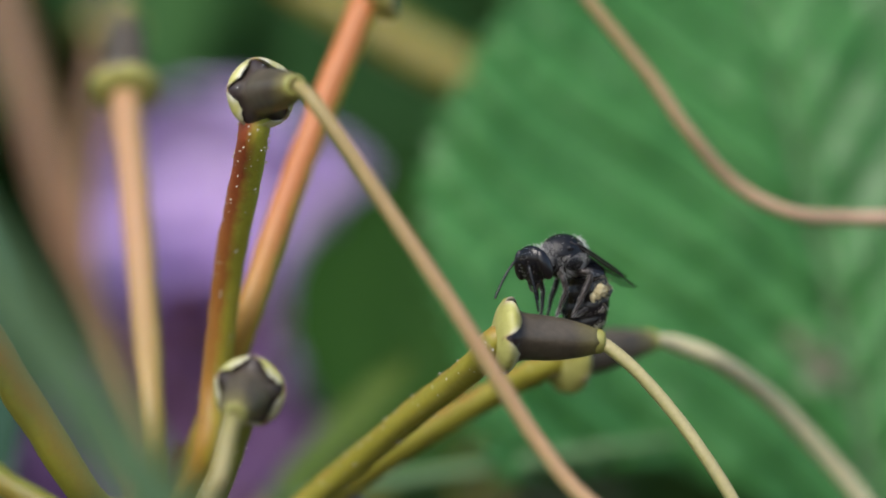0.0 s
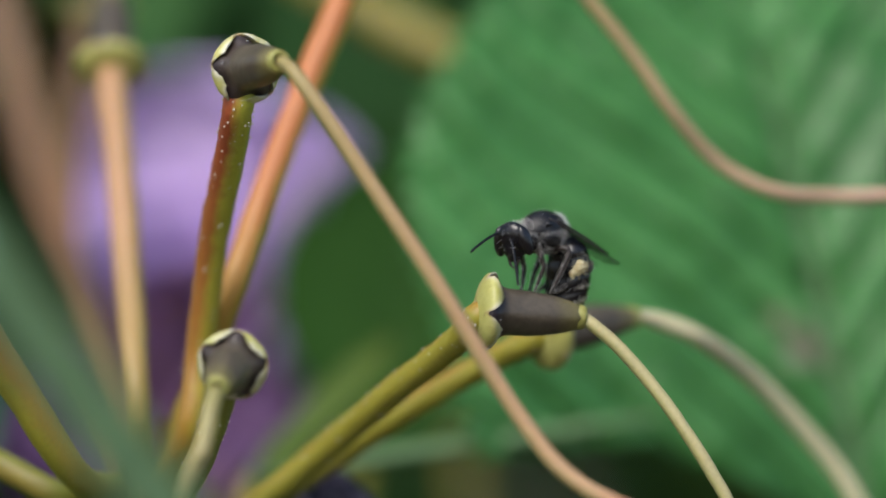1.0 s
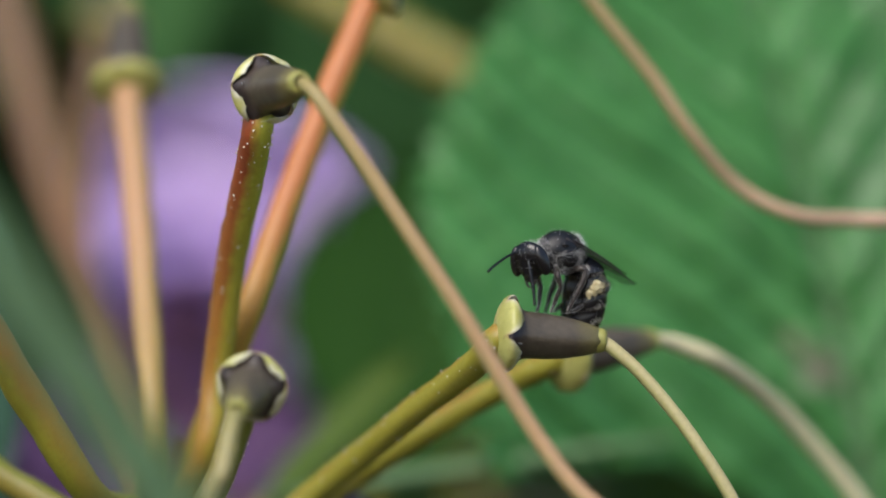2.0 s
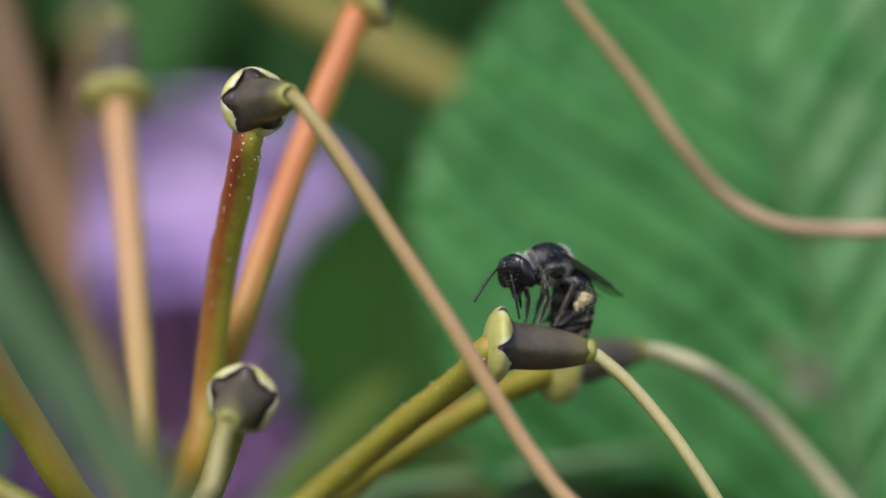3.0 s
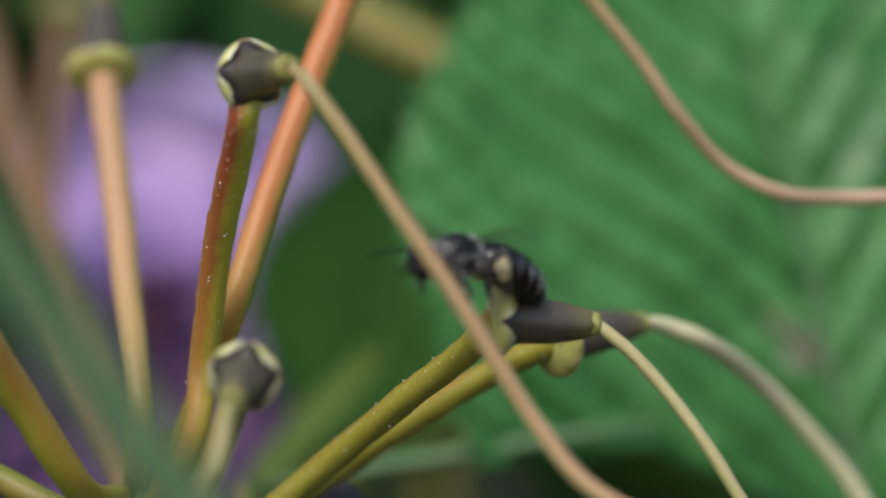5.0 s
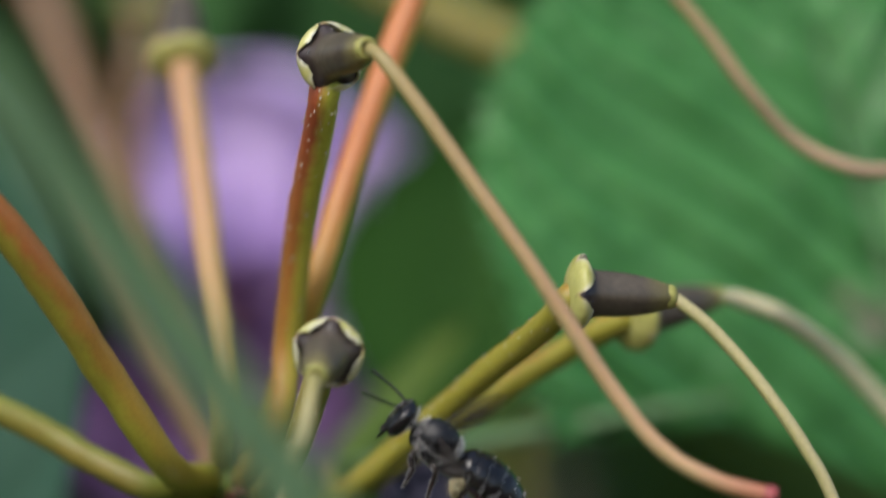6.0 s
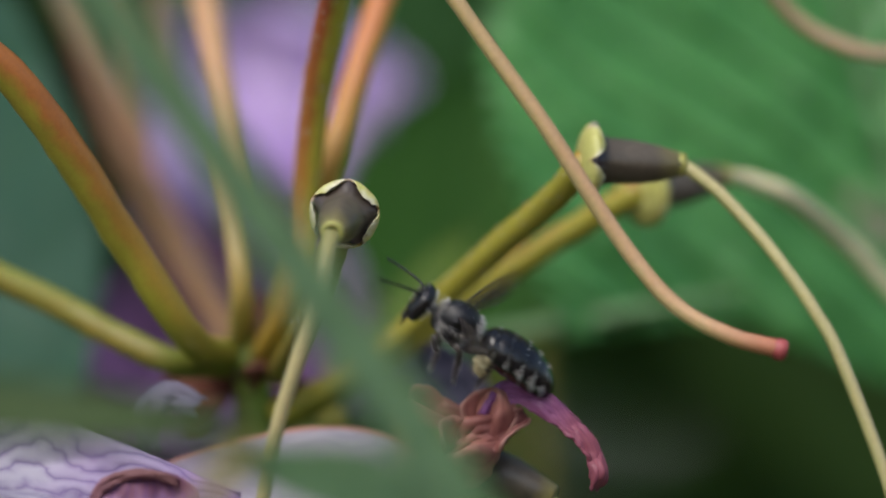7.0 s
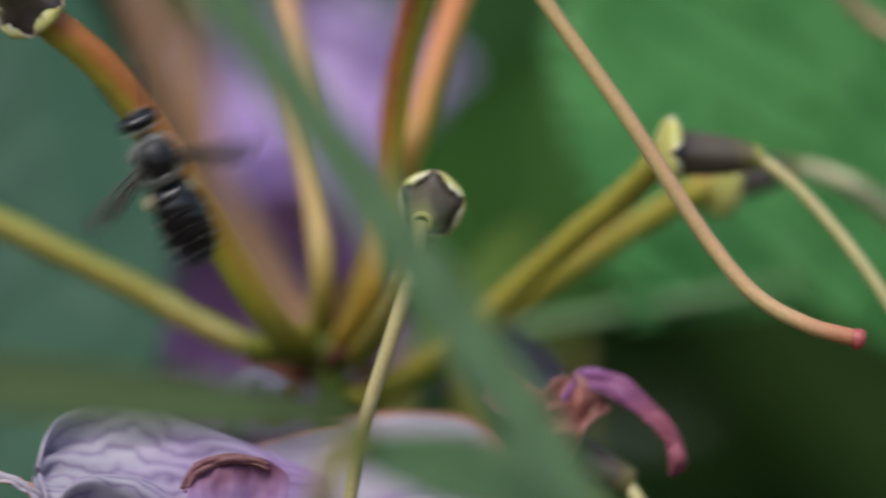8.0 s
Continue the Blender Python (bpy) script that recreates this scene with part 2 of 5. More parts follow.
CALYX = calyx_material()
OVARY = ovary_material()
SCALE_RED = mottled("bud_scale", (0.08, 0.025, 0.018), (0.19, 0.06, 0.035), 500, 0.6)
SEPAL = mottled("sepal", (0.16, 0.06, 0.05), (0.3, 0.13, 0.11), 400, 0.6)
STIGMA = mottled("stigma", (0.26, 0.04, 0.05), (0.42, 0.1, 0.09), 1500, 0.4)
NECTAR = surface("nectar", 0.04, spec=0.8)[0]
NECTAR.node_tree.nodes["Principled BSDF"].inputs["Transmission Weight"].default_value = 0.9
NECTAR.node_tree.nodes["Principled BSDF"].inputs["IOR"].default_value = 1.4
BARK = mottled("bark", (0.05, 0.035, 0.025), (0.16, 0.12, 0.08), 300, 0.85, 0.2, 0.0006)
GLAND = mottled("gland", (0.6, 0.55, 0.45), (0.85, 0.8, 0.7), 2000, 0.25, 0.6, 0)
LEAF = leaf_material("leaf", (0.02, 0.122, 0.018), (0.1, 0.325, 0.085), (0.27, 0.5, 0.32), rough=0.36, spec=0.45)
# dark green; some of the shrub's inner shade is put into this colour
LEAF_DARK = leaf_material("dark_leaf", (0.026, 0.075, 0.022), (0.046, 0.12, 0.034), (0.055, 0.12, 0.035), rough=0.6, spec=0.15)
LEAF_MID = leaf_material("mid_leaf", (0.022, 0.075, 0.02), (0.042, 0.125, 0.034), (0.06, 0.15, 0.045), rough=0.6, spec=0.2)
# shaded copy of the leaf green: darkened in the colour itself
LEAF_SHADE = leaf_material("shaded_leaf", (0.018, 0.068, 0.009), (0.042, 0.125, 0.018), (0.06, 0.15, 0.03), rough=0.6, spec=0.15)
# leaf green with the shade of the shrub's hollow put into the colour
LEAF_DEEP = leaf_material("deep_leaf", (0.046, 0.09, 0.019), (0.08, 0.15, 0.035), (0.09, 0.16, 0.05), rough=0.75, spec=0.08)
LEAF_DULL = leaf_material("dull_leaf", (0.056, 0.092, 0.034), (0.085, 0.128, 0.055), (0.11, 0.15, 0.07), rough=0.6, spec=0.15)
LEAF_OLIVE = leaf_material("olive_leaf", (0.15, 0.26, 0.12), (0.22, 0.36, 0.175), (0.26, 0.4, 0.21), spec=0.2)
LEAF_BLUE = leaf_material("blue_green_leaf", (0.02, 0.075, 0.045), (0.034, 0.105, 0.06), (0.05, 0.12, 0.06), spec=0.25)
LEAF_PALE = leaf_material("pale_leaf", (0.1, 0.2, 0.08), (0.16, 0.27, 0.13), (0.2, 0.31, 0.15))
LEAF_LIME = leaf_material("lime_leaf", (0.08, 0.145, 0.02), (0.12, 0.19, 0.032), (0.16, 0.22, 0.055))
LITTER = mottled("leaf_litter", (0.03, 0.022, 0.014), (0.11, 0.075, 0.045), 25, 0.9, 0.2, 0.003)
LAVENDER = petal_material("lavender_petal", (0.74, 0.57, 0.93), (0.5, 0.28, 0.74), (0.6, 0.42, 0.84), amount=0.3, through=0.08)
VIOLET = petal_material("deep_violet_petal", (0.56, 0.38, 0.8), (0.36, 0.16, 0.5), (0.42, 0.24, 0.66), amount=0.3, through=0.1)
# lavender darkened in the colour, for the blossom that hangs in shade
LAVENDER_SHADED = petal_material("shaded_lavender_petal", (0.23, 0.13, 0.31), (0.2, 0.09, 0.2), (0.15, 0.07, 0.2), amount=0.5)
STREAKED = petal_material("streaked_petal", (0.52, 0.49, 0.58), (0.4, 0.26, 0.52), (0.17, 0.1, 0.3), amount=0.75)
PALE_RIMMED = petal_material("pale_petal", (0.55, 0.51, 0.58), (0.42, 0.35, 0.47), (0.34, 0.26, 0.42), amount=0.4, rim=(0.55, 0.27, 0.2))
WITHERED = petal_material("withered_petal", (0.5, 0.22, 0.18), (0.2, 0.07, 0.07), (0.16, 0.04, 0.05), amount=0.35, through=0.35, rough=0.4, relief=0.1, rim=(0.46, 0.24, 0.2))
WITHERED_VIOLET = petal_material("withered_violet_petal", (0.3, 0.09, 0.12), (0.29, 0.12, 0.33), (0.16, 0.04, 0.1), amount=0.5, through=0.3, rough=0.4, relief=0)
DUSK = petal_material("dusky_petal", (0.07, 0.065, 0.1), (0.05, 0.045, 0.07), (0.04, 0.04, 0.07), amount=0.4)
WINE = petal_material("wine_petal", (0.27, 0.13, 0.13), (0.3, 0.14, 0.18), (0.24, 0.11, 0.14), amount=0.2, relief=0.1)
ASHEN = petal_material("ashen_petal", (0.2, 0.18, 0.26), (0.13, 0.12, 0.18), (0.11, 0.1, 0.16), amount=0.15, relief=0.1)
MAROON = petal_material("maroon_petal", (0.22, 0.09, 0.15), (0.4, 0.28, 0.55), (0.2, 0.1, 0.3), amount=0.4, relief=0.08, ends=(0.45, 0.92))


# ---- building blocks ----
def V(p):
    return Vector((p[0] * MM, p[1] * MM, LIFT + p[2] * MM))


def part(name, bm, material, parent=None, label="", smooth=True):
    mesh = bpy.data.meshes.new(name)
    bm.to_mesh(mesh)
    bm.free()
    if smooth:
        for p in mesh.polygons:
            p.use_smooth = True
    mesh.materials.append(material)
    ob = new(name, mesh)
    if parent:
        ob.parent = parent
    if label:
        ob["label"] = label
    return ob


def thing(name, place, label, category, group="", kind=""):
    ob = new(name)
    ob.empty_display_size = 0.005
    ob.matrix_world = Matrix.Translation(place)
    return tagged(ob, label, category, group, kind)


def layers(bm, *names):
    return [bm.verts.layers.float.get(n) or bm.verts.layers.float.new(n) for n in names]


def spline(points, steps):
    """Points on a smooth curve through the given ones (tuples of any length)."""
    p = [np.array(q, float) for q in points]
    p = [2 * p[0] - p[1]] + p + [2 * p[-1] - p[-2]]
    out = []
    for i in range(1, len(p) - 2):
        for k in range(steps):
            t = k / steps
            a, b, c, d = p[i - 1], p[i], p[i + 1], p[i + 2]
            out.append(0.5 * (2 * b + (c - a) * t + (2 * a - 5 * b + 4 * c - d) * t * t + (3 * b - a - 3 * c + d) * t ** 3))
    out.append(p[-2])
    return out


def tube_bm(points, steps=8, sides=14, origin=(0, 0, 0), wobble=0.03, bm=None, closed=True, blush=(-1, -0.3, 0.2)):
    """A tapering round stalk through (x, y, z, radius) in millimetres."""
    bm = bm or bmesh.new()
    side, along = layers(bm, "side", "along")
    pts = spline(points, steps)
    ref = Vector((0.3, -1, 0.2)).normalized()
    flush = Vector(blush).normalized()
    rings = []
    for i, q in enumerate(pts):
        c, r = Vector(q[:3]), q[3]
        d = Vector(pts[min(i + 1, len(pts) - 1)][:3]) - Vector(pts[max(i - 1, 0)][:3])
        d.normalize()
        u = d.cross(ref).normalized()
        w = u.cross(d)
        ring = []
        for k in range(sides):
            a = 2 * math.pi * k / sides
            n = u * math.cos(a) + w * math.sin(a)
            rr = r * (1 + wobble * (2 * noise.noise(c * 0.9 + n * 1.3) + noise.noise(c * 3 + n * 2)))
            v = bm.verts.new((c + n * rr - Vector(origin)) * MM)
            v[side], v[along] = -n.dot(flush), i / (len(pts) - 1)
            ring.append(v)
        rings.append(ring)
    for a, b in zip(rings, rings[1:]):
        for k in range(sides):
            bm.faces.new((a[k], a[(k + 1) % sides], b[(k + 1) % sides], b[k]))
    if closed:
        bm.faces.new(rings[0][::-1])
        bm.faces.new(rings[-1])
    return bm


def lathe_bm(profile, sides, shape=None, bm=None):
    """Turned about +x: (x, radius) in millimetres; shape(x, angle, radius) gives the radius."""
    bm = bm or bmesh.new()
    (along,) = layers(bm, "along")
    rings = []
    for i, (x, r) in enumerate(profile):
        ring = []
        for k in range(sides):
            a = 2 * math.pi * k / sides
            rr = shape(x, a, r) if shape else r
            v = bm.verts.new((x * MM, rr * math.cos(a) * MM, rr * math.sin(a) * MM))
            v[along] = (x - profile[0][0]) / (profile[-1][0] - profile[0][0])
            ring.append(v)
        rings.append(ring)
    for a, b in zip(rings, rings[1:]):
        for k in range(sides):
            bm.faces.new((a[k], a[(k + 1) % sides], b[(k + 1) % sides], b[k]))
    bm.faces.new(rings[0][::-1])
    bm.faces.new(rings[-1])
    return bm


def ellipsoid(bm, c, r, turn=None, seg=28, rings=18):
    m = Matrix.Translation(Vector(c) * MM) @ (turn.to_4x4() if turn else Matrix.Identity(4)) @ Matrix.Diagonal((r[0] * MM, r[1] * MM, r[2] * MM, 1))
    return bmesh.ops.create_uvsphere(bm, u_segments=seg, v_segments=rings, radius=1, matrix=m)


def along_x(direction, up=(0, 0, 1)):
    """The turn that takes +x to the direction, with z as near up as it can be."""
    x = Vector(direction).normalized()
    y = Vector(up).cross(x).normalized()
    z = x.cross(y)
    return Matrix((x, y, z)).transposed()


def facing(place, direction, up=(0, 0, 1)):
    return Matrix.LocRotScale(V(place), along_x(direction, up).to_quaternion(), None)


def calyx_bm(r, seed, depth):
    """A cup of five lobes that lie over the ovary's foot, with sharp notches between them; +x is its axis."""
    bm = bmesh.new()
    rim, notch = layers(bm, "rim", "notch")
    prof = np.array([(-0.5, 0.74), (-0.42, 1.05), (-0.28, 1.42), (-0.08, 1.72), (0.06, 1.84), (0.2, 1.89), (0.34, 1.88), (0.48, 1.8), (0.6, 1.66), (0.7, 1.5), (0.85, 1.4), (1.0, 1.36)])
    leng = np.r_[0, np.cumsum(np.hypot(*np.diff(prof, axis=0).T))]
    leng /= leng[-1]
    sides, steps = 80, 16
    rings = []
    for i in range(2 * steps + 1):
        ring = []
        for k in range(sides):
            a = 2 * math.pi * k / sides
            n = noise.noise((math.cos(a) * 2.5, math.sin(a) * 2.5, seed))
            f = abs(((5 * a / (2 * math.pi) + 0.08 * n) % 1) - 0.5) * 2
            jag = noise.noise((math.cos(a) * 9, math.sin(a) * 9, seed + 4)) + 0.6 * noise.noise((math.cos(a) * 17, math.sin(a) * 17, seed + 7))
            end = 0.9 + 0.05 * n + 0.06 * jag - (depth + 0.06 * n) * f ** 2.2
            q = end * (i / steps if i <= steps else (2 * steps - i) / steps)
            x, rad = np.interp(q, leng, prof[:, 0]), np.interp(q, leng, prof[:, 1])
            if i > steps:
                x, rad = x + 0.03, rad - 0.14 * min(1.0, (i - steps) / 2)
            edge = max(0.0, 1 - abs(i - steps) / 4.5)
            rad = rad * r * 1.1 * (1 + 0.03 * n) + 0.05 * edge
            v = bm.verts.new((x * r * MM, rad * math.cos(a) * MM, rad * math.sin(a) * MM))
            v[rim], v[notch] = edge if i <= steps else 1.0, f ** 6 * edge
            ring.append(v)
        rings.append(ring)
    for a, b in zip(rings, rings[1:]):
        for k in range(sides):
            bm.faces.new((a[k], a[(k + 1) % sides], b[(k + 1) % sides], b[k]))
    bm.faces.new(rings[0][::-1])
    return bm


def spent_flower(pedicel, stalk, style=None, style_mat=None, ovary_to=None, label="", size=1.0, hairs=0, tip=False, blush=(-1, -0.3, 0.2), spin=0.0, depth=0.36, nectar=0):
    """A flower that has shed its petals: stalk, star-edged calyx, dark ovary and the long style. Points in millimetres."""
    foot, top = pedicel[0], pedicel[-1]
    t = thing("spent_flower", V(foot), label, "spent flower", "spent flowers of the truss")
    part("pedicel", tube_bm(pedicel, 8, 18, foot[:3], 0.05, blush=blush), stalk, t)
    axis = (Vector(ovary_to) - Vector(top[:3])) if ovary_to else Vector(top[:3]) - Vector(pedicel[-2][:3])
    length = axis.length if ovary_to else 5.6 * size
    turn = along_x(axis) @ Matrix.Rotation(spin, 3, "X")
    base = Vector(top[:3])
    r = size

    place = Matrix.Translation((base - Vector(foot[:3])) * MM) @ turn.to_4x4()
    bm = calyx_bm(r, base.x, depth)
    bmesh.ops.transform(bm, matrix=place, verts=bm.verts)
    part("calyx", bm, CALYX, t, "yellow-green calyx with five lobes and pale rim")

    def body(x, a, rad):
        rib = 0.03 * math.cos(5 * a) * min(1.0, max(0.0, x - 0.4))
        star = 0.12 * math.cos(5 * a) * min(1.0, max(0.0, (1.0 - x) / 0.6))
        return rad * (1 + rib + star + 0.025 * noise.noise((x * 1.5 + base.x, math.cos(a) * 2, math.sin(a) * 2)))

    L = length
    bm = lathe_bm([(-0.36, 0.95 * r), (-0.26, 1.4 * r), (-0.1, 1.66 * r), (0.06, 1.76 * r), (0.2, 1.76 * r), (0.36, 1.7 * r), (0.52, 1.58 * r), (0.72, 1.44 * r), (0.95, 1.34 * r), (1.2, 1.27 * r), (0.3 * L, 1.25 * r), (0.45 * L, 1.22 * r), (0.6 * L, 1.13 * r),
                   (0.75 * L, 0.98 * r), (0.88 * L, 0.8 * r), (0.97 * L, 0.64 * r)], 50, body)
    bmesh.ops.transform(bm, matrix=place, verts=bm.verts)
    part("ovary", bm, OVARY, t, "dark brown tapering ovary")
    bm = lathe_bm([(0.91 * L, 0.62 * r), (0.94 * L, 0.7 * r), (1.0 * L, 0.65 * r), (1.03 * L, 0.57 * r), (1.02 * L, 0.42 * r), (0.97 * L, 0.35 * r)], 24)
    bmesh.ops.transform(bm, matrix=place, verts=bm.verts)
    part("collar", bm, COLLAR, t)
    if nectar:
        rnd = random.Random(nectar)
        for k in range(nectar):
            a = 2 * math.pi * (round(rnd.uniform(0, 4)) / 5) + rnd.uniform(-0.25, 0.25)
            bm = bmesh.new()
            ellipsoid(bm, (rnd.uniform(0.45, 0.75), 1.56 * r * math.cos(a), 1.56 * r * math.sin(a)), [rnd.uniform(0.06, 0.15) for _ in range(3)], None, 12, 8)
            bmesh.ops.transform(bm, matrix=place, verts=bm.verts)
            part("nectar_bead", bm, NECTAR, t, "clear wet bead of nectar")
    if style:
        s = part("style", tube_bm(style, 10, 12, foot[:3], 0.02, blush=(0.4, -0.3, 0.9)), style_mat, t)
        if tip:
            end, before = Vector(style[-1][:3]), Vector(style[-2][:3])
            bm = lathe_bm([(-0.5, 0.3), (-0.2, 0.46), (0.15, 0.6), (0.5, 0.55), (0.62, 0.3)], 16)
            bmesh.ops.transform(bm, matrix=Matrix.Translation((end - Vector(foot[:3])) * MM) @ along_x(end - before).to_4x4(), verts=bm.verts)
            part("stigma", bm, STIGMA, s, "sticky red stigma")
    if hairs:
        bm = bmesh.new()
        pts = spline(pedicel, 12)
        rnd = random.Random(hairs)
        for k in range(hairs):
            q = pts[rnd.randrange(len(pts) // 4, len(pts) - 1)]
            a = rnd.uniform(0, 2 * math.pi)
            d = (Vector(pedicel[-1][:3]) - Vector(foot[:3])).normalized()
            u = d.cross(Vector((0, -1, 0))).normalized()
            n = u * math.cos(a) + u.cross(d) * math.sin(a)
            c = Vector(q[:3]) + n * q[3] * rnd.uniform(0.99, 1.12) + d * rnd.uniform(-0.3, 0.3) - Vector(foot[:3])
            bmesh.ops.create_icosphere(bm, subdivisions=1, radius=0.06 * rnd.random() ** 2.5 * MM + 0.014 * MM, matrix=Matrix.Translation(c * MM))
        tagged(part("gland_coating", bm, GLAND, t, "tiny sticky pale gland dots"), kind="stuff")
    return t


def leaf(name, base, tip, half, normal, material, label, profile, veins=9, curl=0.1, sag=0.0, relief=0.5, rows=90, cols=56, rise=0.75, teeth=0.0, seed=0, petiole=None, blemishes=(), lobe=0.0):
    """A leaf blade with a midrib, side veins and a waved rim; millimetres."""
    base, tip = Vector(base), Vector(tip)
    t = thing(name, V(base), label, "leaf")
    ax = tip - base
    L = ax.length
    x = ax.normalized()
    z = (Vector(normal) - x * x.dot(Vector(normal))).normalized()
    y = z.cross(x)
    bm = bmesh.new()
    vein, blemish = layers(bm, "vein", "blemish")
    prof = np.array(profile)
    grid = []
    for i in range(rows + 1):
        s = i / rows
        hw = float(np.interp(s, prof[:, 0], prof[:, 1])) * half
        line = []
        for j in range(cols + 1):
            w = 2 * j / cols - 1
            edge = 1 + teeth * (abs((s * 26 + seed) % 1 - 0.5) - 0.25) * abs(w) ** 4
            across = w * hw * edge
            cut = lobe * min(1.0, abs(w) / 0.55) ** 0.8
            lead = (cut + s * (1 - cut)) * L
            ph = (lead - rise * abs(across)) / L * veins + 0.5 * noise.noise((s * 3, w * 2, seed))
            f = abs((ph % 1.0) - 0.5) * 2
            side = max(0.0, (f - 0.58) / 0.42) ** 1.6 * (1 - 0.5 * abs(w)) * min(1.0, 0.25 + abs(w) * 4) * (1 + 0.5 * noise.noise((ph * 1.3, w * 3, seed + 8)))
            mid = max(0.0, 1 - abs(across) / (0.055 * half + 0.02))
            strength = min(1.0, max(0.12 * mid, 0.4 * side))
            puff = (0.75 - 2 * f ** 5) * (1 + 0.9 * noise.noise((ph * 0.9, w * 2.5, seed + 6)))
            h = relief * (0.6 * puff - 1.0 * mid) * (1 - 0.4 * abs(w)) + 0.5 * relief * noise.noise((lead * 0.16, across * 0.16, seed)) + 0.22 * relief * noise.noise((lead * 0.55, across * 0.55, seed + 1)) + curl * half * (w * w) - sag * L * s * s
            h += 0.05 * half * noise.noise((s * 3, w * 1.5, seed + 4)) * abs(w)
            v = bm.verts.new((x * lead + y * across + z * h) * MM)
            v[vein] = strength
            v[blemish] = max([0.0] + [1 - math.hypot(lead - x.dot(Vector(q[:3]) - base), across - y.dot(Vector(q[:3]) - base)) / q[3] / (1 + 0.5 * noise.noise((lead, across, 2))) for q in blemishes])
            line.append(v)
        grid.append(line)
    for a, b in zip(grid, grid[1:]):
        for k in range(cols):
            bm.faces.new((a[k], a[k + 1], b[k + 1], b[k]))
    blade = part("blade", bm, material, t)
    mod = blade.modifiers.new("thickness", "SOLIDIFY")
    mod.thickness = 0.25 * MM
    rib = [(*(base + x * L * s + z * (-sag * L * s * s - 0.35)), max(0.12, 0.022 * half * (1 - s) + 0.1)) for s in (0.0, 0.25, 0.5, 0.75, 0.97)]
    part("midrib", tube_bm(rib, 6, 8, base), LEAF_PALE, t)
    if petiole:
        part("petiole", tube_bm([(*p, r) for *p, r in petiole], 6, 10, base), LIME_STALK, t)
    return t


BROAD = [(0, 0.93), (0.08, 0.97), (0.2, 0.97), (0.32, 1.0), (0.45, 0.97), (0.55, 0.87), (0.66, 0.72), (0.78, 0.5), (0.9, 0.24), (1, 0.0)]
OVAL = [(0, 0.02), (0.05, 0.25), (0.15, 0.6), (0.3, 0.9), (0.45, 1.0), (0.6, 0.93), (0.75, 0.72), (0.88, 0.42), (0.96, 0.18), (1, 0.0)]
TAPER = [(0, 0.5), (0.1, 0.9), (0.25, 1.0), (0.5, 0.95), (0.8, 0.9), (1, 0.1)]
STRAP = [(0, 0.2), (0.1, 0.6), (0.3, 0.95), (0.6, 1.0), (0.85, 0.7), (1, 0.05)]


def petal_bm(base, tip, half, normal, ruffle=0.15, cup=0.3, seed=0, origin=None, rows=40, cols=30, waves=3.0, bend=0.0):
    base, tip = Vector(base), Vector(tip)
    o = Vector(origin) if origin else base
    x = (tip - base).normalized()
    L = (tip - base).length
    z = (Vector(normal) - x * x.dot(Vector(normal))).normalized()
    y = z.cross(x)
    bm = bmesh.new()
    along, across = layers(bm, "along", "across")
    grid = []
    for i in range(rows + 1):
        s = i / rows
        hw = half * (0.25 + 0.75 * math.sin(min(1, s * 1.25) * math.pi / 2)) * math.sqrt(max(0.0, 1 - max(0, (s - 0.6) / 0.4) ** 2.4) + 0.004)
        line = []
        for j in range(cols + 1):
            w = 2 * j / cols - 1
            h = cup * half * (w * w - 0.3) - bend * L * s * s
            h += ruffle * half * s * (math.sin(w * waves * 3 + s * 4 + seed) * abs(w) + 1.4 * noise.noise((s * 2.2, w * 2.2, seed)))
            fold = 0.25 * ruffle * half * noise.noise((s * 7, w * 7, seed + 3))
            v = bm.verts.new((base - o + x * (s * L + fold) + y * w * hw * (1 + 0.06 * noise.noise((s * 5, w * 5, seed))) + z * (h + fold)) * MM)
            v[along], v[across] = s, w
            line.append(v)
        grid.append(line)
    for a, b in zip(grid, grid[1:]):
        for k in range(cols):
            bm.faces.new((a[k], a[k + 1], b[k + 1], b[k]))
    return bm


def petal(base, tip, half, normal, material, parent, origin, label="", **kw):
    ob = part("petal", petal_bm(base, tip, half, normal, origin=origin, **kw), material, parent, label)
    mod = ob.modifiers.new("thickness", "SOLIDIFY")
    mod.thickness = 0.12 * MM
    return ob


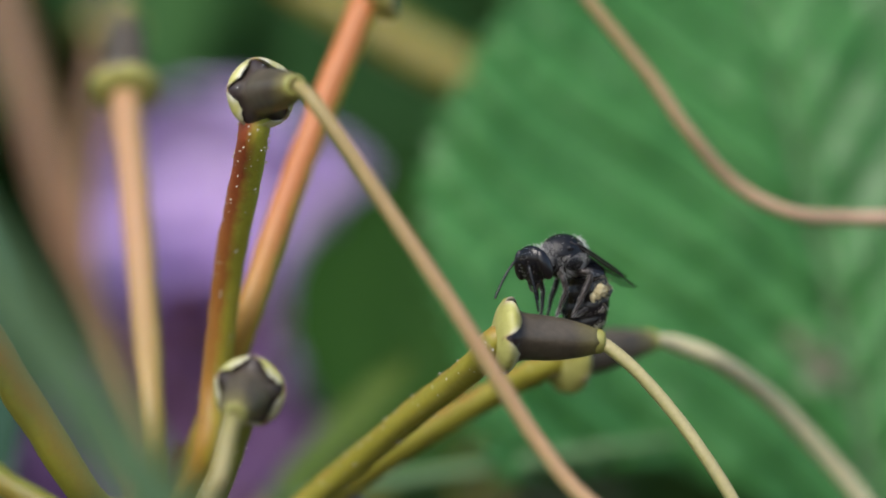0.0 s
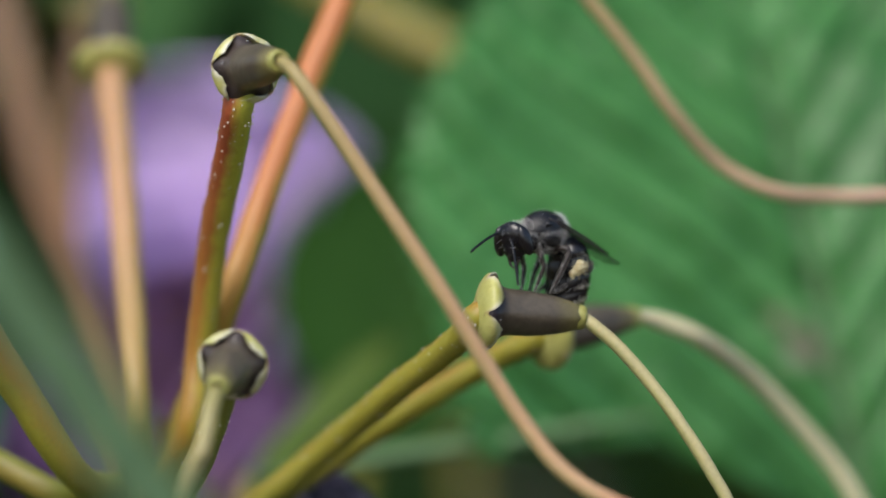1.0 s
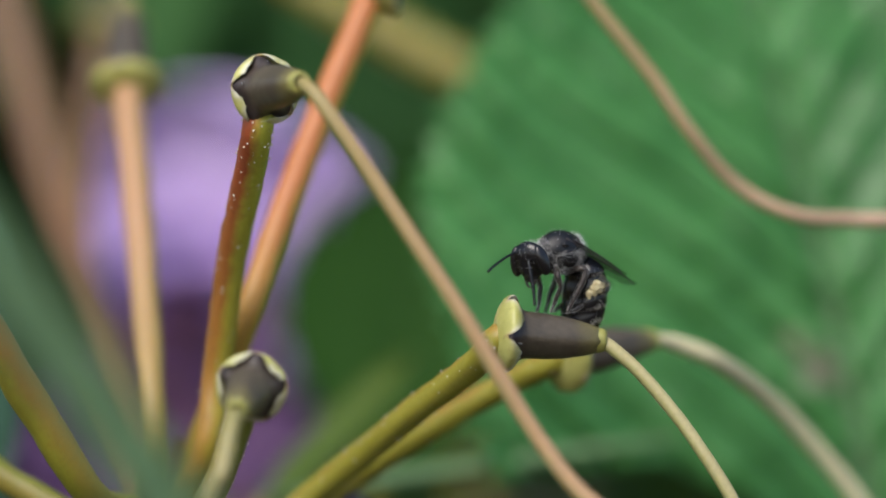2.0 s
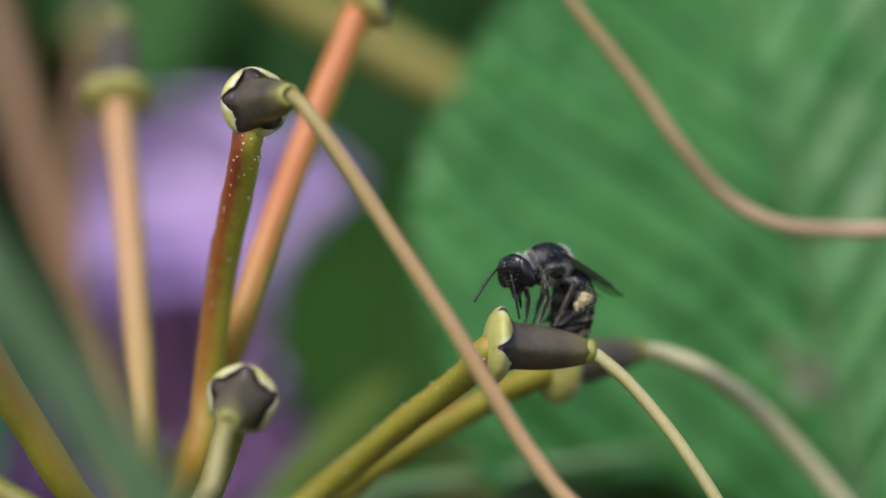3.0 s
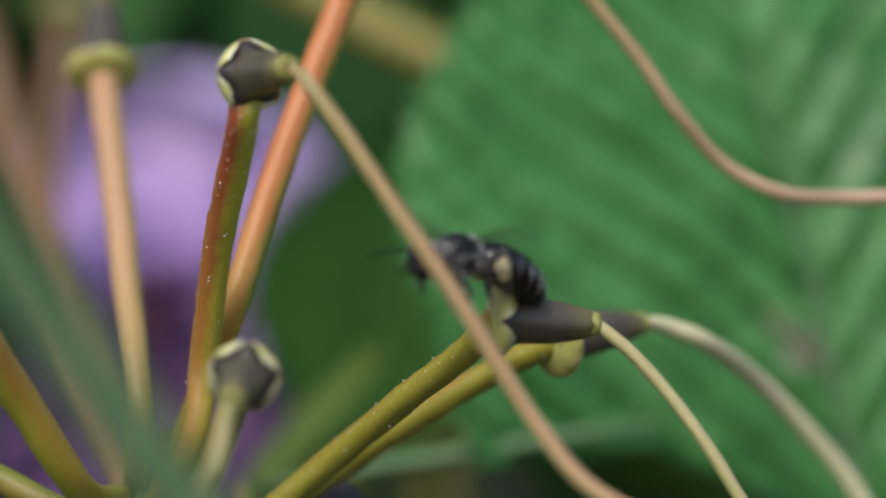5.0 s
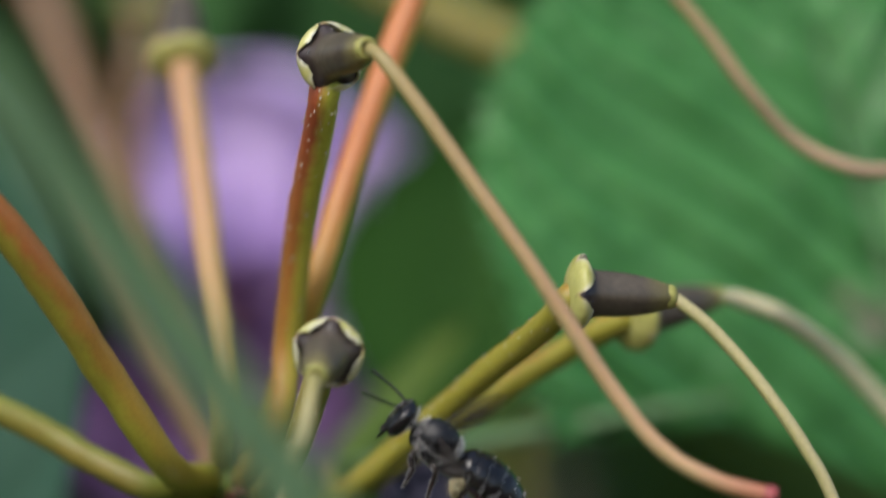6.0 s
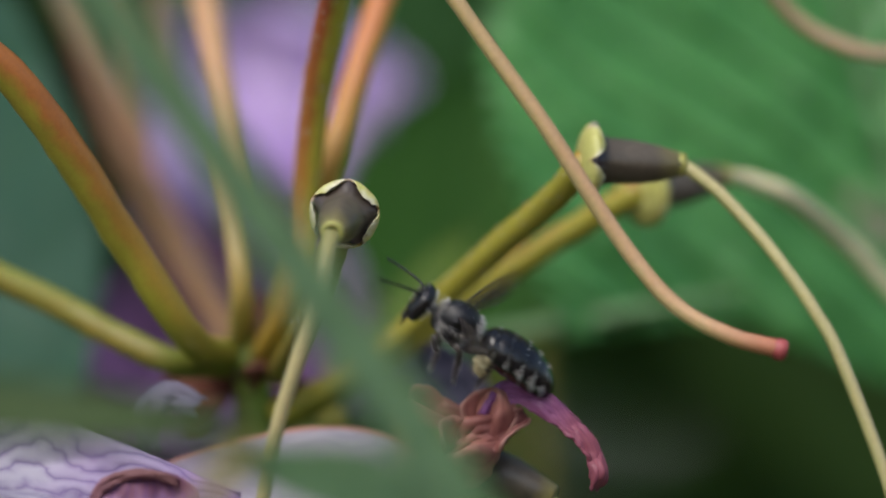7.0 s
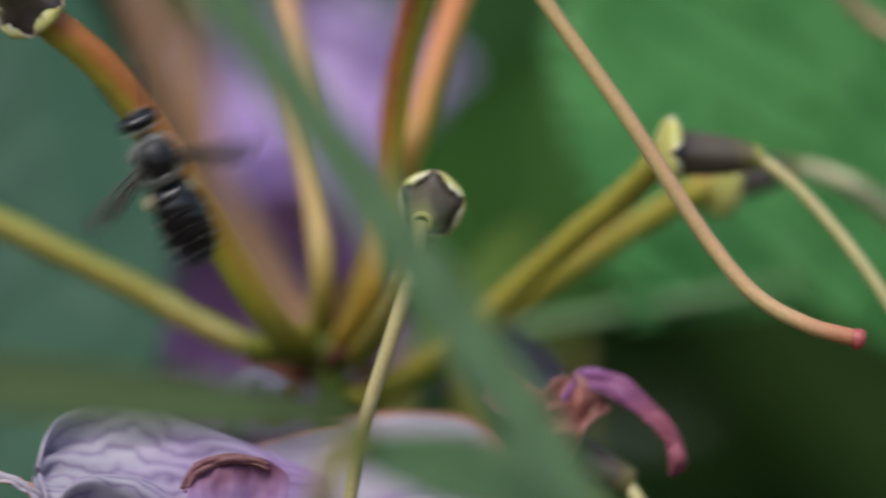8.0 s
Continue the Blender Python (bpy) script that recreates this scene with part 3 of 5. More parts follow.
def ribbon(parent, points, normal, material, origin, seed, steps=14, cols=30):
    """A crumpled petal along a curve of (x, y, z, half width)."""
    bm = bmesh.new()
    along, across = layers(bm, "along", "across")
    pts = spline(points, steps)
    grid = []
    for i, q in enumerate(pts):
        c = Vector(q[:3])
        d = (Vector(pts[min(i + 1, len(pts) - 1)][:3]) - Vector(pts[max(i - 1, 0)][:3])).normalized()
        n = (Vector(normal) - d * d.dot(Vector(normal))).normalized()
        y = n.cross(d)
        line = []
        for j in range(cols + 1):
            w = 2 * j / cols - 1
            a = w * 1.25
            k = i * 8 / steps
            pleat = 0.04 * q[3] * math.sin(w * 6 + 3 * noise.noise((k * 0.15, w, seed + 7)))
            h = math.cos(a) * q[3] * 0.45 + 0.45 * noise.noise((k * 0.14, w * 1.4, seed)) + 0.12 * noise.noise((k * 0.4, w * 3.0, seed + 2)) + 0.04 * (0.4 - abs(noise.noise((k * 0.9, w * 8, seed + 3)))) + pleat
            e = c + y * math.sin(a) * q[3] * 0.68 * (1 + 0.32 * noise.noise((k * 0.25, w * 2, seed + 5)) + 0.05 * noise.noise((k * 1.0, w * 3, seed + 6))) + n * h + d * 0.3 * noise.noise((k * 0.2, w * 3, seed + 9)) - Vector(origin)
            v = bm.verts.new(e * MM)
            v[along], v[across] = i / (len(pts) - 1), w
            line.append(v)
        grid.append(line)
    for a, b in zip(grid, grid[1:]):
        for k in range(cols):
            bm.faces.new((a[k], a[k + 1], b[k + 1], b[k]))
    ob = part("petal", bm, material, parent)
    ob.modifiers.new("thickness", "SOLIDIFY").thickness = 0.12 * MM
    return ob


# ---- ground and shrub behind ----
def ground():
    bm = bmesh.new()
    n = 60
    rows = []
    for i in range(n + 1):
        line = []
        for j in range(n + 1):
            u, v = (2 * i / n - 1), (2 * j / n - 1)
            x, y = math.copysign(abs(u) ** 4, u) * 2000, math.copysign(abs(v) ** 4, v) * 2000
            line.append(bm.verts.new((x, y, 0.04 * noise.noise((x * 0.8, y * 0.8, 0)) if abs(x) + abs(y) < 60 else 0)))
        rows.append(line)
    for a, b in zip(rows, rows[1:]):
        for k in range(n):
            bm.faces.new((a[k], b[k], b[k + 1], a[k + 1]))
    return tagged(part("ground", bm, LITTER), "brown leaf litter over garden soil", "ground", kind="structure")


ground()

HUB = (-14.50, 13.00, -13.60)


def branch():
    t = thing("shrub_branch", (0.03, 0.1, 0.0), "woody shrub branch with red bud scales at its tip", "branch")
    h = Vector(HUB)
    o = Vector((30, 100, -LIFT / MM))
    pts = [(30, 100, -1200, 9), (22, 95, -900, 7.5), (5, 80, -600, 6), (-8, 55, -300, 4.6), (-12, 30, -120, 3.4), (h.x - 1, h.y + 6, h.z - 40, 2.6), (h.x, h.y + 2, h.z - 14, 2.2)]
    part("stem", tube_bm(pts, 8, 16, o, 0.08), BARK, t)
    part("shoot", tube_bm([(h.x, h.y + 2, h.z - 15, 1.6), (h.x, h.y + 1, h.z - 7, 1.25), (h.x, h.y, h.z - 1, 1.05), (h.x, h.y, h.z + 0.8, 0.6)], 5, 14, o, 0.1), SHOOT_GREEN, t, "green shoot tip")
    rnd = random.Random(5)
    for k in range(7):
        a = k * 2.4
        d = Vector((math.cos(a), math.sin(a) * 0.8, 0.5 + 0.25 * rnd.random()))
        b = h + Vector((math.cos(a) * 1.2, math.sin(a) * 1.2, -2.5 + 0.25 * k))
        bm = petal_bm(b, b + d.normalized() * rnd.uniform(1.5, 2.4), 0.8, (0, 0, 1), 0.2, 0.5, k, o, 8, 6)
        ob = part("bud_scale", bm, SCALE_RED, t)
        ob.modifiers.new("thickness", "SOLIDIFY").thickness = 0.15 * MM

    for k, (d, ln) in enumerate((((-0.9, -0.2, -0.05), 4.6), ((-0.8, -0.5, -0.35), 4.0), ((-0.55, 0.2, -0.45), 4.2), ((0.25, 0.3, 0.95), 3.6))):
        b = h + Vector((-0.8 if k < 3 else 0.0, 0.5, -1.6 if k < 3 else 0.5))
        bm = petal_bm(b, b + Vector(d).normalized() * ln, 1.0 if k < 3 else 0.5, (0.1, -0.8, 0.5), 0.4, 0.5, 20 + k, o, 12, 8)
        part("bud_scale", bm, SCALE_RED, t, "dry red-brown bud scale").modifiers.new("thickness", "SOLIDIFY").thickness = 0.15 * MM


branch()


# ---- spent flowers of the truss ----
def flowers():
    h = Vector(HUB)

    def foot(dx, dy, dz, r):
        return (h.x + dx, h.y + dy, h.z + dz, r)

    # the tall one with the half red stalk
    spent_flower([foot(0.5, -1, 0, 0.75), (*(-11.95, 7.00, -10.30), 0.76), (*(-11.35, 7.50, -5.78), 0.8), (*(-10.63, 5.50, 0.16), 0.82), (*(-9.60, 2.00, 5.08), 0.85), (*(-9.07, -0.40, 7.63), 0.86), (*(-8.89, 0.20, 9.01), 0.84), (*(-8.77, -0.60, 9.72), 0.8)],
                 RED_STALK,
                 [(*(-6.58, -6.20, 10.00), 0.34), (*(-5.78, -7.20, 9.24), 0.4), (*(-3.97, -8.00, 6.81), 0.43), (*(-1.34, -8.60, 2.93), 0.44), (*(1.64, -9.00, -1.45), 0.45), (*(3.66, -9.00, -4.67), 0.45),
                  (*(6.01, -9.00, -8.33), 0.45), (*(8.45, -9.50, -11.34), 0.45), (*(11.20, -10.00, -13.01), 0.46), (*(13.79, -10.00, -13.79), 0.5)],
                 STYLE_TAN, (-6.68, -6.00, 9.98), "spent flower, half red stalk, dark ovary and long tan style", 0.93, 420, True, blush=(-1, -0.1, 0.1), spin=0.5, nectar=7)
    # the low one that faces out
    spent_flower([foot(1.5, -2, -1, 0.7), (*(-10.84, -1.00, -11.32), 0.75), (*(-9.85, -3.50, -8.50), 0.78), (*(-8.95, -5.60, -6.03), 0.8)],
                 LIME_STALK,
                 [(*(-9.64, -10.70, -7.35), 0.42), (*(-9.88, -11.60, -8.45), 0.46), (*(-10.2, -12.50, -10.30), 0.46), (*(-10.55, -12.50, -11.04), 0.44), (*(-11.53, -12.00, -13.95), 0.42), (*(-12.77, -11.00, -17.76), 0.4), (*(-13.49, -10.00, -21.01), 0.4), (*(-14.16, -9.00, -25.17), 0.38)],
                 STYLE_OLIVE, (-9.62, -10.50, -7.25), "spent flower facing outwards with a star-shaped dark ovary", 0.92, 130, False, spin=0.1)
    # the one that the bee visits
    spent_flower([foot(1.2, -0.6, -3.4, 0.8), (*(-8.60, 11.00, -14.50), 0.75), (*(-4.48, 9.50, -11.17), 0.77), (*(-0.73, 6.00, -7.87), 0.78), (*(2.62, 2.00, -5.07), 0.78), (*(3.86, 0.00, -3.72), 0.82), (*(4.37, 0.10, -3.14), 0.75)],
                 GREEN_STALK,
                 [(*(9.62, 0.92, -3.45), 0.34), (*(10.20, 0.80, -3.84), 0.36), (*(11.72, 0.50, -5.13), 0.36), (*(13.85, 0.00, -7.56), 0.36), (*(15.36, -0.50, -9.65), 0.36), (*(16.72, -0.80, -11.78), 0.36), (*(17.95, -1.00, -14.13), 0.36), (*(20.22, -1.00, -20.31), 0.35), (*(21.13, -1.00, -24.01), 0.34)],
                 STYLE_LIME, (9.70, 1.00, -3.47), "spent flower with a stout dark ovary and thin lime style", 1.0, 220, False, blush=(0.3, -0.2, 1), spin=0.74, depth=0.52, nectar=9)
    # its twin close behind
    spent_flower([foot(1.4, 0.8, -3.8, 0.78), (*(-8.41, 15.00, -14.72), 0.74), (*(-4.27, 15.00, -12.02), 0.74), (*(-0.13, 13.00, -9.17), 0.75), (*(4.26, 11.50, -6.44), 0.75), (*(7.11, 10.00, -4.92), 0.8), (*(7.83, 10.00, -4.56), 0.8)],
                 GREEN_STALK,
                 [(*(13.19, 14.00, -3.52), 0.34), (*(14.51, 15.00, -3.84), 0.51), (*(16.82, 16.00, -4.77), 0.53), (*(19.99, 20.00, -6.95), 0.53), (*(22.76, 22.00, -9.61), 0.53), (*(25.66, 23.00, -12.99), 0.53), (*(27.83, 23.00, -16.86), 0.49)],
                 STYLE_PALE, (12.93, 14.00, -3.62), "spent flower with a pale style that arches over", 1.0, 40, False, blush=(0.3, -0.2, 1))
    # with the pale collar, turned away
    spent_flower([foot(-0.8, 1, 0.3, 0.75), (*(-14.97, 10.00, -8.71), 0.72), (*(-15.96, 16.00, -0.56), 0.84), (*(-16.90, 21.00, 5.95), 0.92), (*(-17.58, 25.00, 10.49), 0.95)],
                 PEACH_STALK, None, None, (-17.87, 29.00, 15.49), "spent flower on a peach stalk, its calyx turned away", 1.05)
    # the orange stalk
    spent_flower([foot(0.8, 0.6, 0.5, 0.75), (*(-10.12, 9.00, -3.61), 0.78), (*(-8.35, 11.00, 2.06), 0.8), (*(-6.27, 13.00, 7.97), 0.84), (*(-3.16, 16.00, 15.94), 0.88)],
                 ORANGE_STALK,
                 [(*(1.51, 15.00, 19.78), 0.36), (*(4.72, 15.00, 19.80), 0.42), (*(7.62, 15.00, 17.58), 0.42), (*(10.04, 15.00, 14.71), 0.42), (*(12.80, 15.00, 11.37), 0.42), (*(15.06, 15.00, 8.18), 0.42), (*(17.71, 16.00, 5.33), 0.42), (*(20.94, 16.00, 3.68), 0.42), (*(24.24, 17.00, 3.42), 0.42), (*(27.46, 17.00, 3.51), 0.42), (*(30.47, 18.00, 4.00), 0.42)],
                 STYLE_PINK, (1.19, 17.00, 19.74), "spent flower on a bright orange stalk with a pink style", 1.0, 0, True, blush=(-0.85, -0.5, 0.1))
    # the rust one that leans to the camera
    spent_flower([foot(-1.5, -1.5, 0.2, 0.85), (*(-17.74, 3.00, -12.49), 0.9), (*(-21.07, 0.00, -7.16), 1.0), (*(-24.18, -3.00, -1.95), 1.02), (*(-27.01, -5.00, 1.87), 1.02), (*(-30.67, -6.50, 4.97), 0.95)],
                 RUST_STALK, None, None, (-33.16, -11.00, 7.77), "spent flower on a rust and yellow stalk", 1.0, 0, False, blush=(0.8, -0.5, 0.6))
    # the low lime one
    spent_flower([foot(-1.5, -0.5, -0.4, 0.75), (*(-18.68, 7.00, -13.84), 0.75), (*(-22.47, 8.00, -12.05), 0.8), (*(-26.28, 9.00, -9.94), 0.82), (*(-39.23, 10.00, -3.54), 0.82)],
                 LIME_STALK, None, None, (-44.20, 12.00, -0.86), "spent flower on a low lime-green stalk", 1.0)
    # far ones behind
    spent_flower([foot(-1, 3, 0.2, 0.9), (*(-20.18, 50.00, -5.83), 1.25), (*(-23.95, 66.00, 2.10), 1.3), (*(-26.82, 74.00, 10.61), 1.35), (*(-30.35, 80.00, 20.19), 1.4)],
                 TAN_STALK, None, None, (-31.45, 84.00, 27.55), "spent flower on a stout tan stalk", 1.1)
    spent_flower([foot(-0.4, 3, 0.2, 0.9), (*(-20.55, 45.00, -5.72), 0.7), (*(-22.46, 60.00, 1.36), 0.75), (*(-22.77, 70.00, 8.62), 0.8), (*(-22.01, 75.00, 16.10), 0.8)],
                 TAN_STALK, None, None, (-21.86, 78.00, 20.92), "spent flower on a thin tan stalk", 1.0)
    spent_flower([(*(-13.11, 74.00, 23.08), 1.0), (*(-9.16, 72.00, 19.91), 1.3), (*(-4.50, 70.00, 17.16), 1.5), (*(0.11, 68.00, 14.45), 1.5), (*(5.42, 66.00, 11.77), 1.4)],
                 LIME_STALK, None, None, (11.04, 64.00, 9.50), "spent flower of the next truss behind", 1.15)


flowers()


# ---- leaves ----
def leaves():
    leaf("broad_leaf", (29.0, 41.00, -18.60), (20.47, 47.00, 32.80), 26.2, (0.15, -1, 0.48), LEAF, "broad bright green leaf with pale veins and toothed rim", BROAD, 10, 0.1, 0.3, 1.2, 240, 150, 1.15, 0.1, 1,
         [(29.0, 41.00, -18.60, 0.9), (*(29.54, 42.00, -20.90), 0.9), (*(27.11, 50.00, -29.20), 1.0), (0, 42, -70, 1.1), (-12, 30, -120, 1.2)],
         [(*(24.82, 42.00, -5.66), 1.9), (*(23.20, 42.00, -3.99), 1.1)], 0.17)
    leaf("oval_leaf", (-3.60, 80.00, -15.20), (1.80, 95.00, 8.69), 9.8, (0.2, -1, 0.3), LEAF_SHADE, "green leaf behind the truss, darkened in colour for the shade", OVAL, 9, 0.15, 0.0, 0.4, 80, 50, 0.6, 0.0, 2,
         [(-3.60, 80.00, -15.20, 0.8), (*(-5.22, 50.00, -33.04), 0.9), (-12, 30, -120, 1.0)])
    leaf("oval_leaf", (-39.20, 36.00, -34.00), (-41.00, 50.00, 21.00), 16.5, (-0.2, -1, 0.3), LEAF_BLUE, "blue-green leaf behind the truss", OVAL, 9, 0.12, 0.0, 0.4, 80, 50, 0.6, 0.0, 3,
         [(-39.20, 36.00, -34.00, 0.8), (-30.00, 36.00, -46.00, 0.9), (-12, 30, -120, 1.0)])
    leaf("strap_leaf", (-2.10, -45.00, -23.30), (-28.60, -64.00, 14.20), 2.0, (0.6, -0.75, 0.4), LEAF_OLIVE, "narrow green leaf close to the lens", TAPER, 12, 0.3, 0.0, 0.1, 80, 16, 0.6, 0.0, 4,
         [(-2.10, -45.00, -23.30, 0.5), (*(-6.06, -30.00, -33.26), 0.7), (-10, 20, -90, 0.8), (-12, 30, -120, 1.0)])
    leaf("strap_leaf", (-13.20, -47.00, -17.60), (-40.50, -49.00, -14.60), 1.65, (0.0, -0.85, 0.5), LEAF_DULL, "dull narrow leaf lying level", STRAP, 12, 0.3, 0.0, 0.1, 80, 16, 0.6, 0.0, 5,
         [(-13.20, -47.00, -17.60, 0.55), (-15.50, -45.00, -24.00, 0.6), (-13.00, -20.00, -50.00, 0.7), (-10, 20, -90, 0.8), (-12, 30, -120, 1.0)])
    leaf("oval_leaf", (-1.78, -42.00, -21.77), (-15.40, -46.00, -18.81), 2.3, (0.1, -0.7, 0.6), LEAF_PALE, "pale green leaf close to the lens", OVAL, 7, 0.2, 0.0, 0.2, 60, 30, 0.6, 0.0, 6,
         [(*(-1.78, -42.00, -21.77), 0.5), (*(-3.21, -30.00, -30.51), 0.7), (-10, 20, -90, 0.8), (-12, 30, -120, 1.0)])
    leaf("young_leaf", (-10.20, 40.00, -16.16), (-0.58, 50.00, -5.68), 1.6, (-0.4, -0.8, 0.5), LEAF_LIME, "narrow lime-green young leaf beside the stalks", STRAP, 9, 0.4, 0.0, 0.1, 60, 14, 0.6, 0.0, 8,
         [(*(-10.20, 40.00, -16.16), 0.5), (HUB[0] + 0.5, HUB[1] + 1.5, HUB[2] - 6, 0.6)])
    leaf("strap_leaf", (-9.50, 33.00, -13.90), (15.50, 35.00, -10.00), 0.55, (0, -0.7, 1), LEAF_OLIVE, "narrow green leaf below the broad one", STRAP, 12, 0.3, 0.0, 0.1, 80, 16, 0.6, 0.0, 9,
         [(-9.50, 33.00, -13.90, 0.5), (-14, 40, -50, 0.6), (-12, 30, -120, 0.9)])
    leaf("oval_leaf", (4.00, 124.00, -6.00), (-9.00, 118.00, 31.00), 10.0, (-0.35, -0.8, 0.55), LEAF_MID, "dull green leaf behind the blossom", OVAL, 8, 0.12, 0.0, 0.4, 60, 40, 0.6, 0.0, 12,
         [(4.00, 124.00, -6.00, 0.8), (3.00, 110.00, -40.00, 0.9), (-12, 30, -120, 1.0)])
    # the leaf that holds the fallen corollas
    leaf("oval_leaf", (-37.72, 20.00, -28.98), (13.00, -10.00, -29.58), 17, (0.0, -0.25, 1), LEAF_DARK, "dark green leaf under the fallen petals", OVAL, 9, 0.1, 0.02, 0.4, 80, 50, 0.6, 0.0, 7,
         [(*(-37.72, 20.00, -28.98), 0.8), (-18, 30, -60, 0.9), (-12, 30, -120, 1.0)])


leaves()


def shrub_foliage(zones, material, seed, label):
    """Many leaves of the shrub in one mesh."""
    bm = bmesh.new()
    (vein,) = layers(bm, "vein")
    rnd = random.Random(seed)
    for k, span in [(k, z) for z in zones for k in range(z[0])]:
        c = Vector([rnd.uniform(*q) for q in span[1:]])
        d = Vector((rnd.uniform(-1, 1), rnd.uniform(-0.6, 0.3), rnd.uniform(-0.7, 0.5))).normalized()
        n = Vector((rnd.uniform(-0.6, 0.6), -0.6, rnd.uniform(0.2, 1))).normalized()
        y = n.cross(d).normalized()
        n = d.cross(y)
        L, w = rnd.uniform(50, 95), rnd.uniform(11, 20)
        rows = []
        for i in range(9):
            s = i / 8
            hw = w * math.sin(math.pi * min(1, s * 0.96 + 0.02)) ** 0.8
            rows.append([bm.verts.new((c + d * L * s + y * hw * q + n * (abs(q) * hw * 0.25 - 14 * s * s)) * MM + Vector((0, 0, LIFT))) for q in (-1, -0.5, 0, 0.5, 1)])
            rows[-1][2][vein] = 0.8
        for a, b in zip(rows, rows[1:]):
            for j in range(4):
                bm.faces.new((a[j], a[j + 1], b[j + 1], b[j]))
    return tagged(part("shrub_foliage", bm, material), label, "foliage", kind="stuff")


# the second zone is a canopy out of view, added to block light
shrub_foliage([(900, (-450, 450), (380, 950), (-500, 420)), (900, (-450, 450), (230, 800), (130, 430)), (420, (-380, 380), (300, 850), (-1120, -480))], LEAF_DARK, 11, "dense dark green leaves deep in the shrub and an unseen canopy added to shade them")
shrub_foliage([(90, (-130, -15), (150, 240), (18, 90)), (60, (-70, 20), (170, 280), (20, 95))], LEAF_MID, 12, "mid green leaves behind the blossom")


shrub_foliage([(260, (-90, 230), (190, 360), (-190, 4))], LEAF_DEEP, 13, "leaves in the hollow of the shrub, coloured for its shade")


# ---- blossoms ----
def blossoms():
    o = (-15.59, 95.00, -5.94)
    t = thing("blossom", V(o), "lavender blossom in full bloom behind the truss", "flower")
    for k, (tip, half, nrm, mat) in enumerate([
            ((-13.32, 91.00, 12.60), 9.5, (-0.2, -0.75, 0.65), LAVENDER), ((-19.10, 93.00, 11.60), 7.5, (-0.35, -0.75, 0.6), LAVENDER), ((-6.94, 97.00, 9.33), 7.5, (0.05, -0.8, 0.6), LAVENDER),
            ((-21.06, 93.00, 2.21), 7.0, (-0.2, -0.8, 0.6), LAVENDER), ((-8.06, 95.00, 1.08), 7.0, (0.2, -0.8, 0.6), LAVENDER),
            ((-22.40, 92.00, -2.60), 5.0, (-0.2, -0.85, 0.5), VIOLET), ((-8.40, 93.00, -3.20), 4.8, (0.2, -0.85, 0.5), VIOLET), ((-15.20, 90.50, 0.40), 5.0, (0.0, -0.85, 0.5), VIOLET)]):
        petal(o, tip, half, nrm, mat, t, o, ruffle=0.22, cup=0.25, seed=k * 3.1)
    part("calyx", tube_bm([(*(-14.95, 95.00, -8.80), 0.8), (*(-15.38, 95.00, -6.76), 1.6), (*(-15.76, 94.00, -5.11), 2.0)], 5, 14, o), SCALE_RED, t, "reddish calyx")
    for k, (tip, half) in enumerate((((-10.60, 91.00, -3.60), 2.0), ((-20.40, 91.00, -4.40), 1.9), ((-15.40, 90.00, -2.90), 1.7))):
        part("sepal", petal_bm(o, tip, half, (0, -1, 0.3), 0.2, 0.4, k, o, 12, 8), SEPAL, t, "pinkish brown sepal").modifiers.new("thickness", "SOLIDIFY").thickness = 0.2 * MM
    part("pedicel", tube_bm([(*(-14.95, 95.00, -8.80), 0.8), (*(-13.57, 83.00, -16.79), 0.9), (-14, 20, -60, 1.0), (-12, 30, -120, 1.2)], 6, 10, o), TAN_STALK, t)
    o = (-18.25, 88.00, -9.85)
    t = thing("blossom", V(o), "lavender blossom with the shade it hangs in put into its colour", "flower")
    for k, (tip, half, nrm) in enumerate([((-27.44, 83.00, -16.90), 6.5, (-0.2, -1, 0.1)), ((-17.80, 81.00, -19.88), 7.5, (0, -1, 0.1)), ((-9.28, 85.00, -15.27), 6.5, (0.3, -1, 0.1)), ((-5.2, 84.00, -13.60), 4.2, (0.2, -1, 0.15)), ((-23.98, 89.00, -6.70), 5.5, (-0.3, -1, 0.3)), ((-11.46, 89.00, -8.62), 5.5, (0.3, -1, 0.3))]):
        petal(o, tip, half, nrm, LAVENDER_SHADED, t, o, ruffle=0.25, cup=0.3, seed=20 + k * 2.7)
    part("pedicel", tube_bm([(*o, 0.9), (*(-17.28, 93.00, -13.25), 0.9), (-16, 26, -60, 1.0), (-12, 30, -120, 1.2)], 6, 10, o), TAN_STALK, t)

    # fallen corollas
    o = (-22.61, -4.00, -24.36)
    t = thing("fallen_corolla", V(o), "fallen pale lavender corolla with violet streaks", "fallen flower")
    petal((-14.84, -5.00, -22.29), (-30.74, -8.00, -20.74), 5.2, (0.05, -0.8, 0.6), STREAKED, t, o, ruffle=0.2, cup=0.1, seed=1)
    petal((-18.25, -8.00, -25.82), (-29.54, -10.00, -22.38), 3.0, (0.1, -0.9, 0.4), STREAKED, t, o, ruffle=0.25, cup=0.25, seed=5)
    petal((-19.80, -10.50, -25.20), (-19.60, -8.60, -19.70), 2.9, (-0.1, -0.85, 0.5), MAROON, t, o, "violet petal with a maroon edge", ruffle=0.2, cup=0.1, seed=41, waves=1.2)
    ribbon(t, [(-22.60, -8.90, -21.40, 0.3), (-22.10, -9.00, -20.50, 0.4), (-21.00, -9.00, -20.00, 0.4), (-19.50, -9.00, -19.90, 0.35), (-18.10, -8.90, -20.40, 0.2)], (0, -0.9, 0.4), WINE, o, 23)
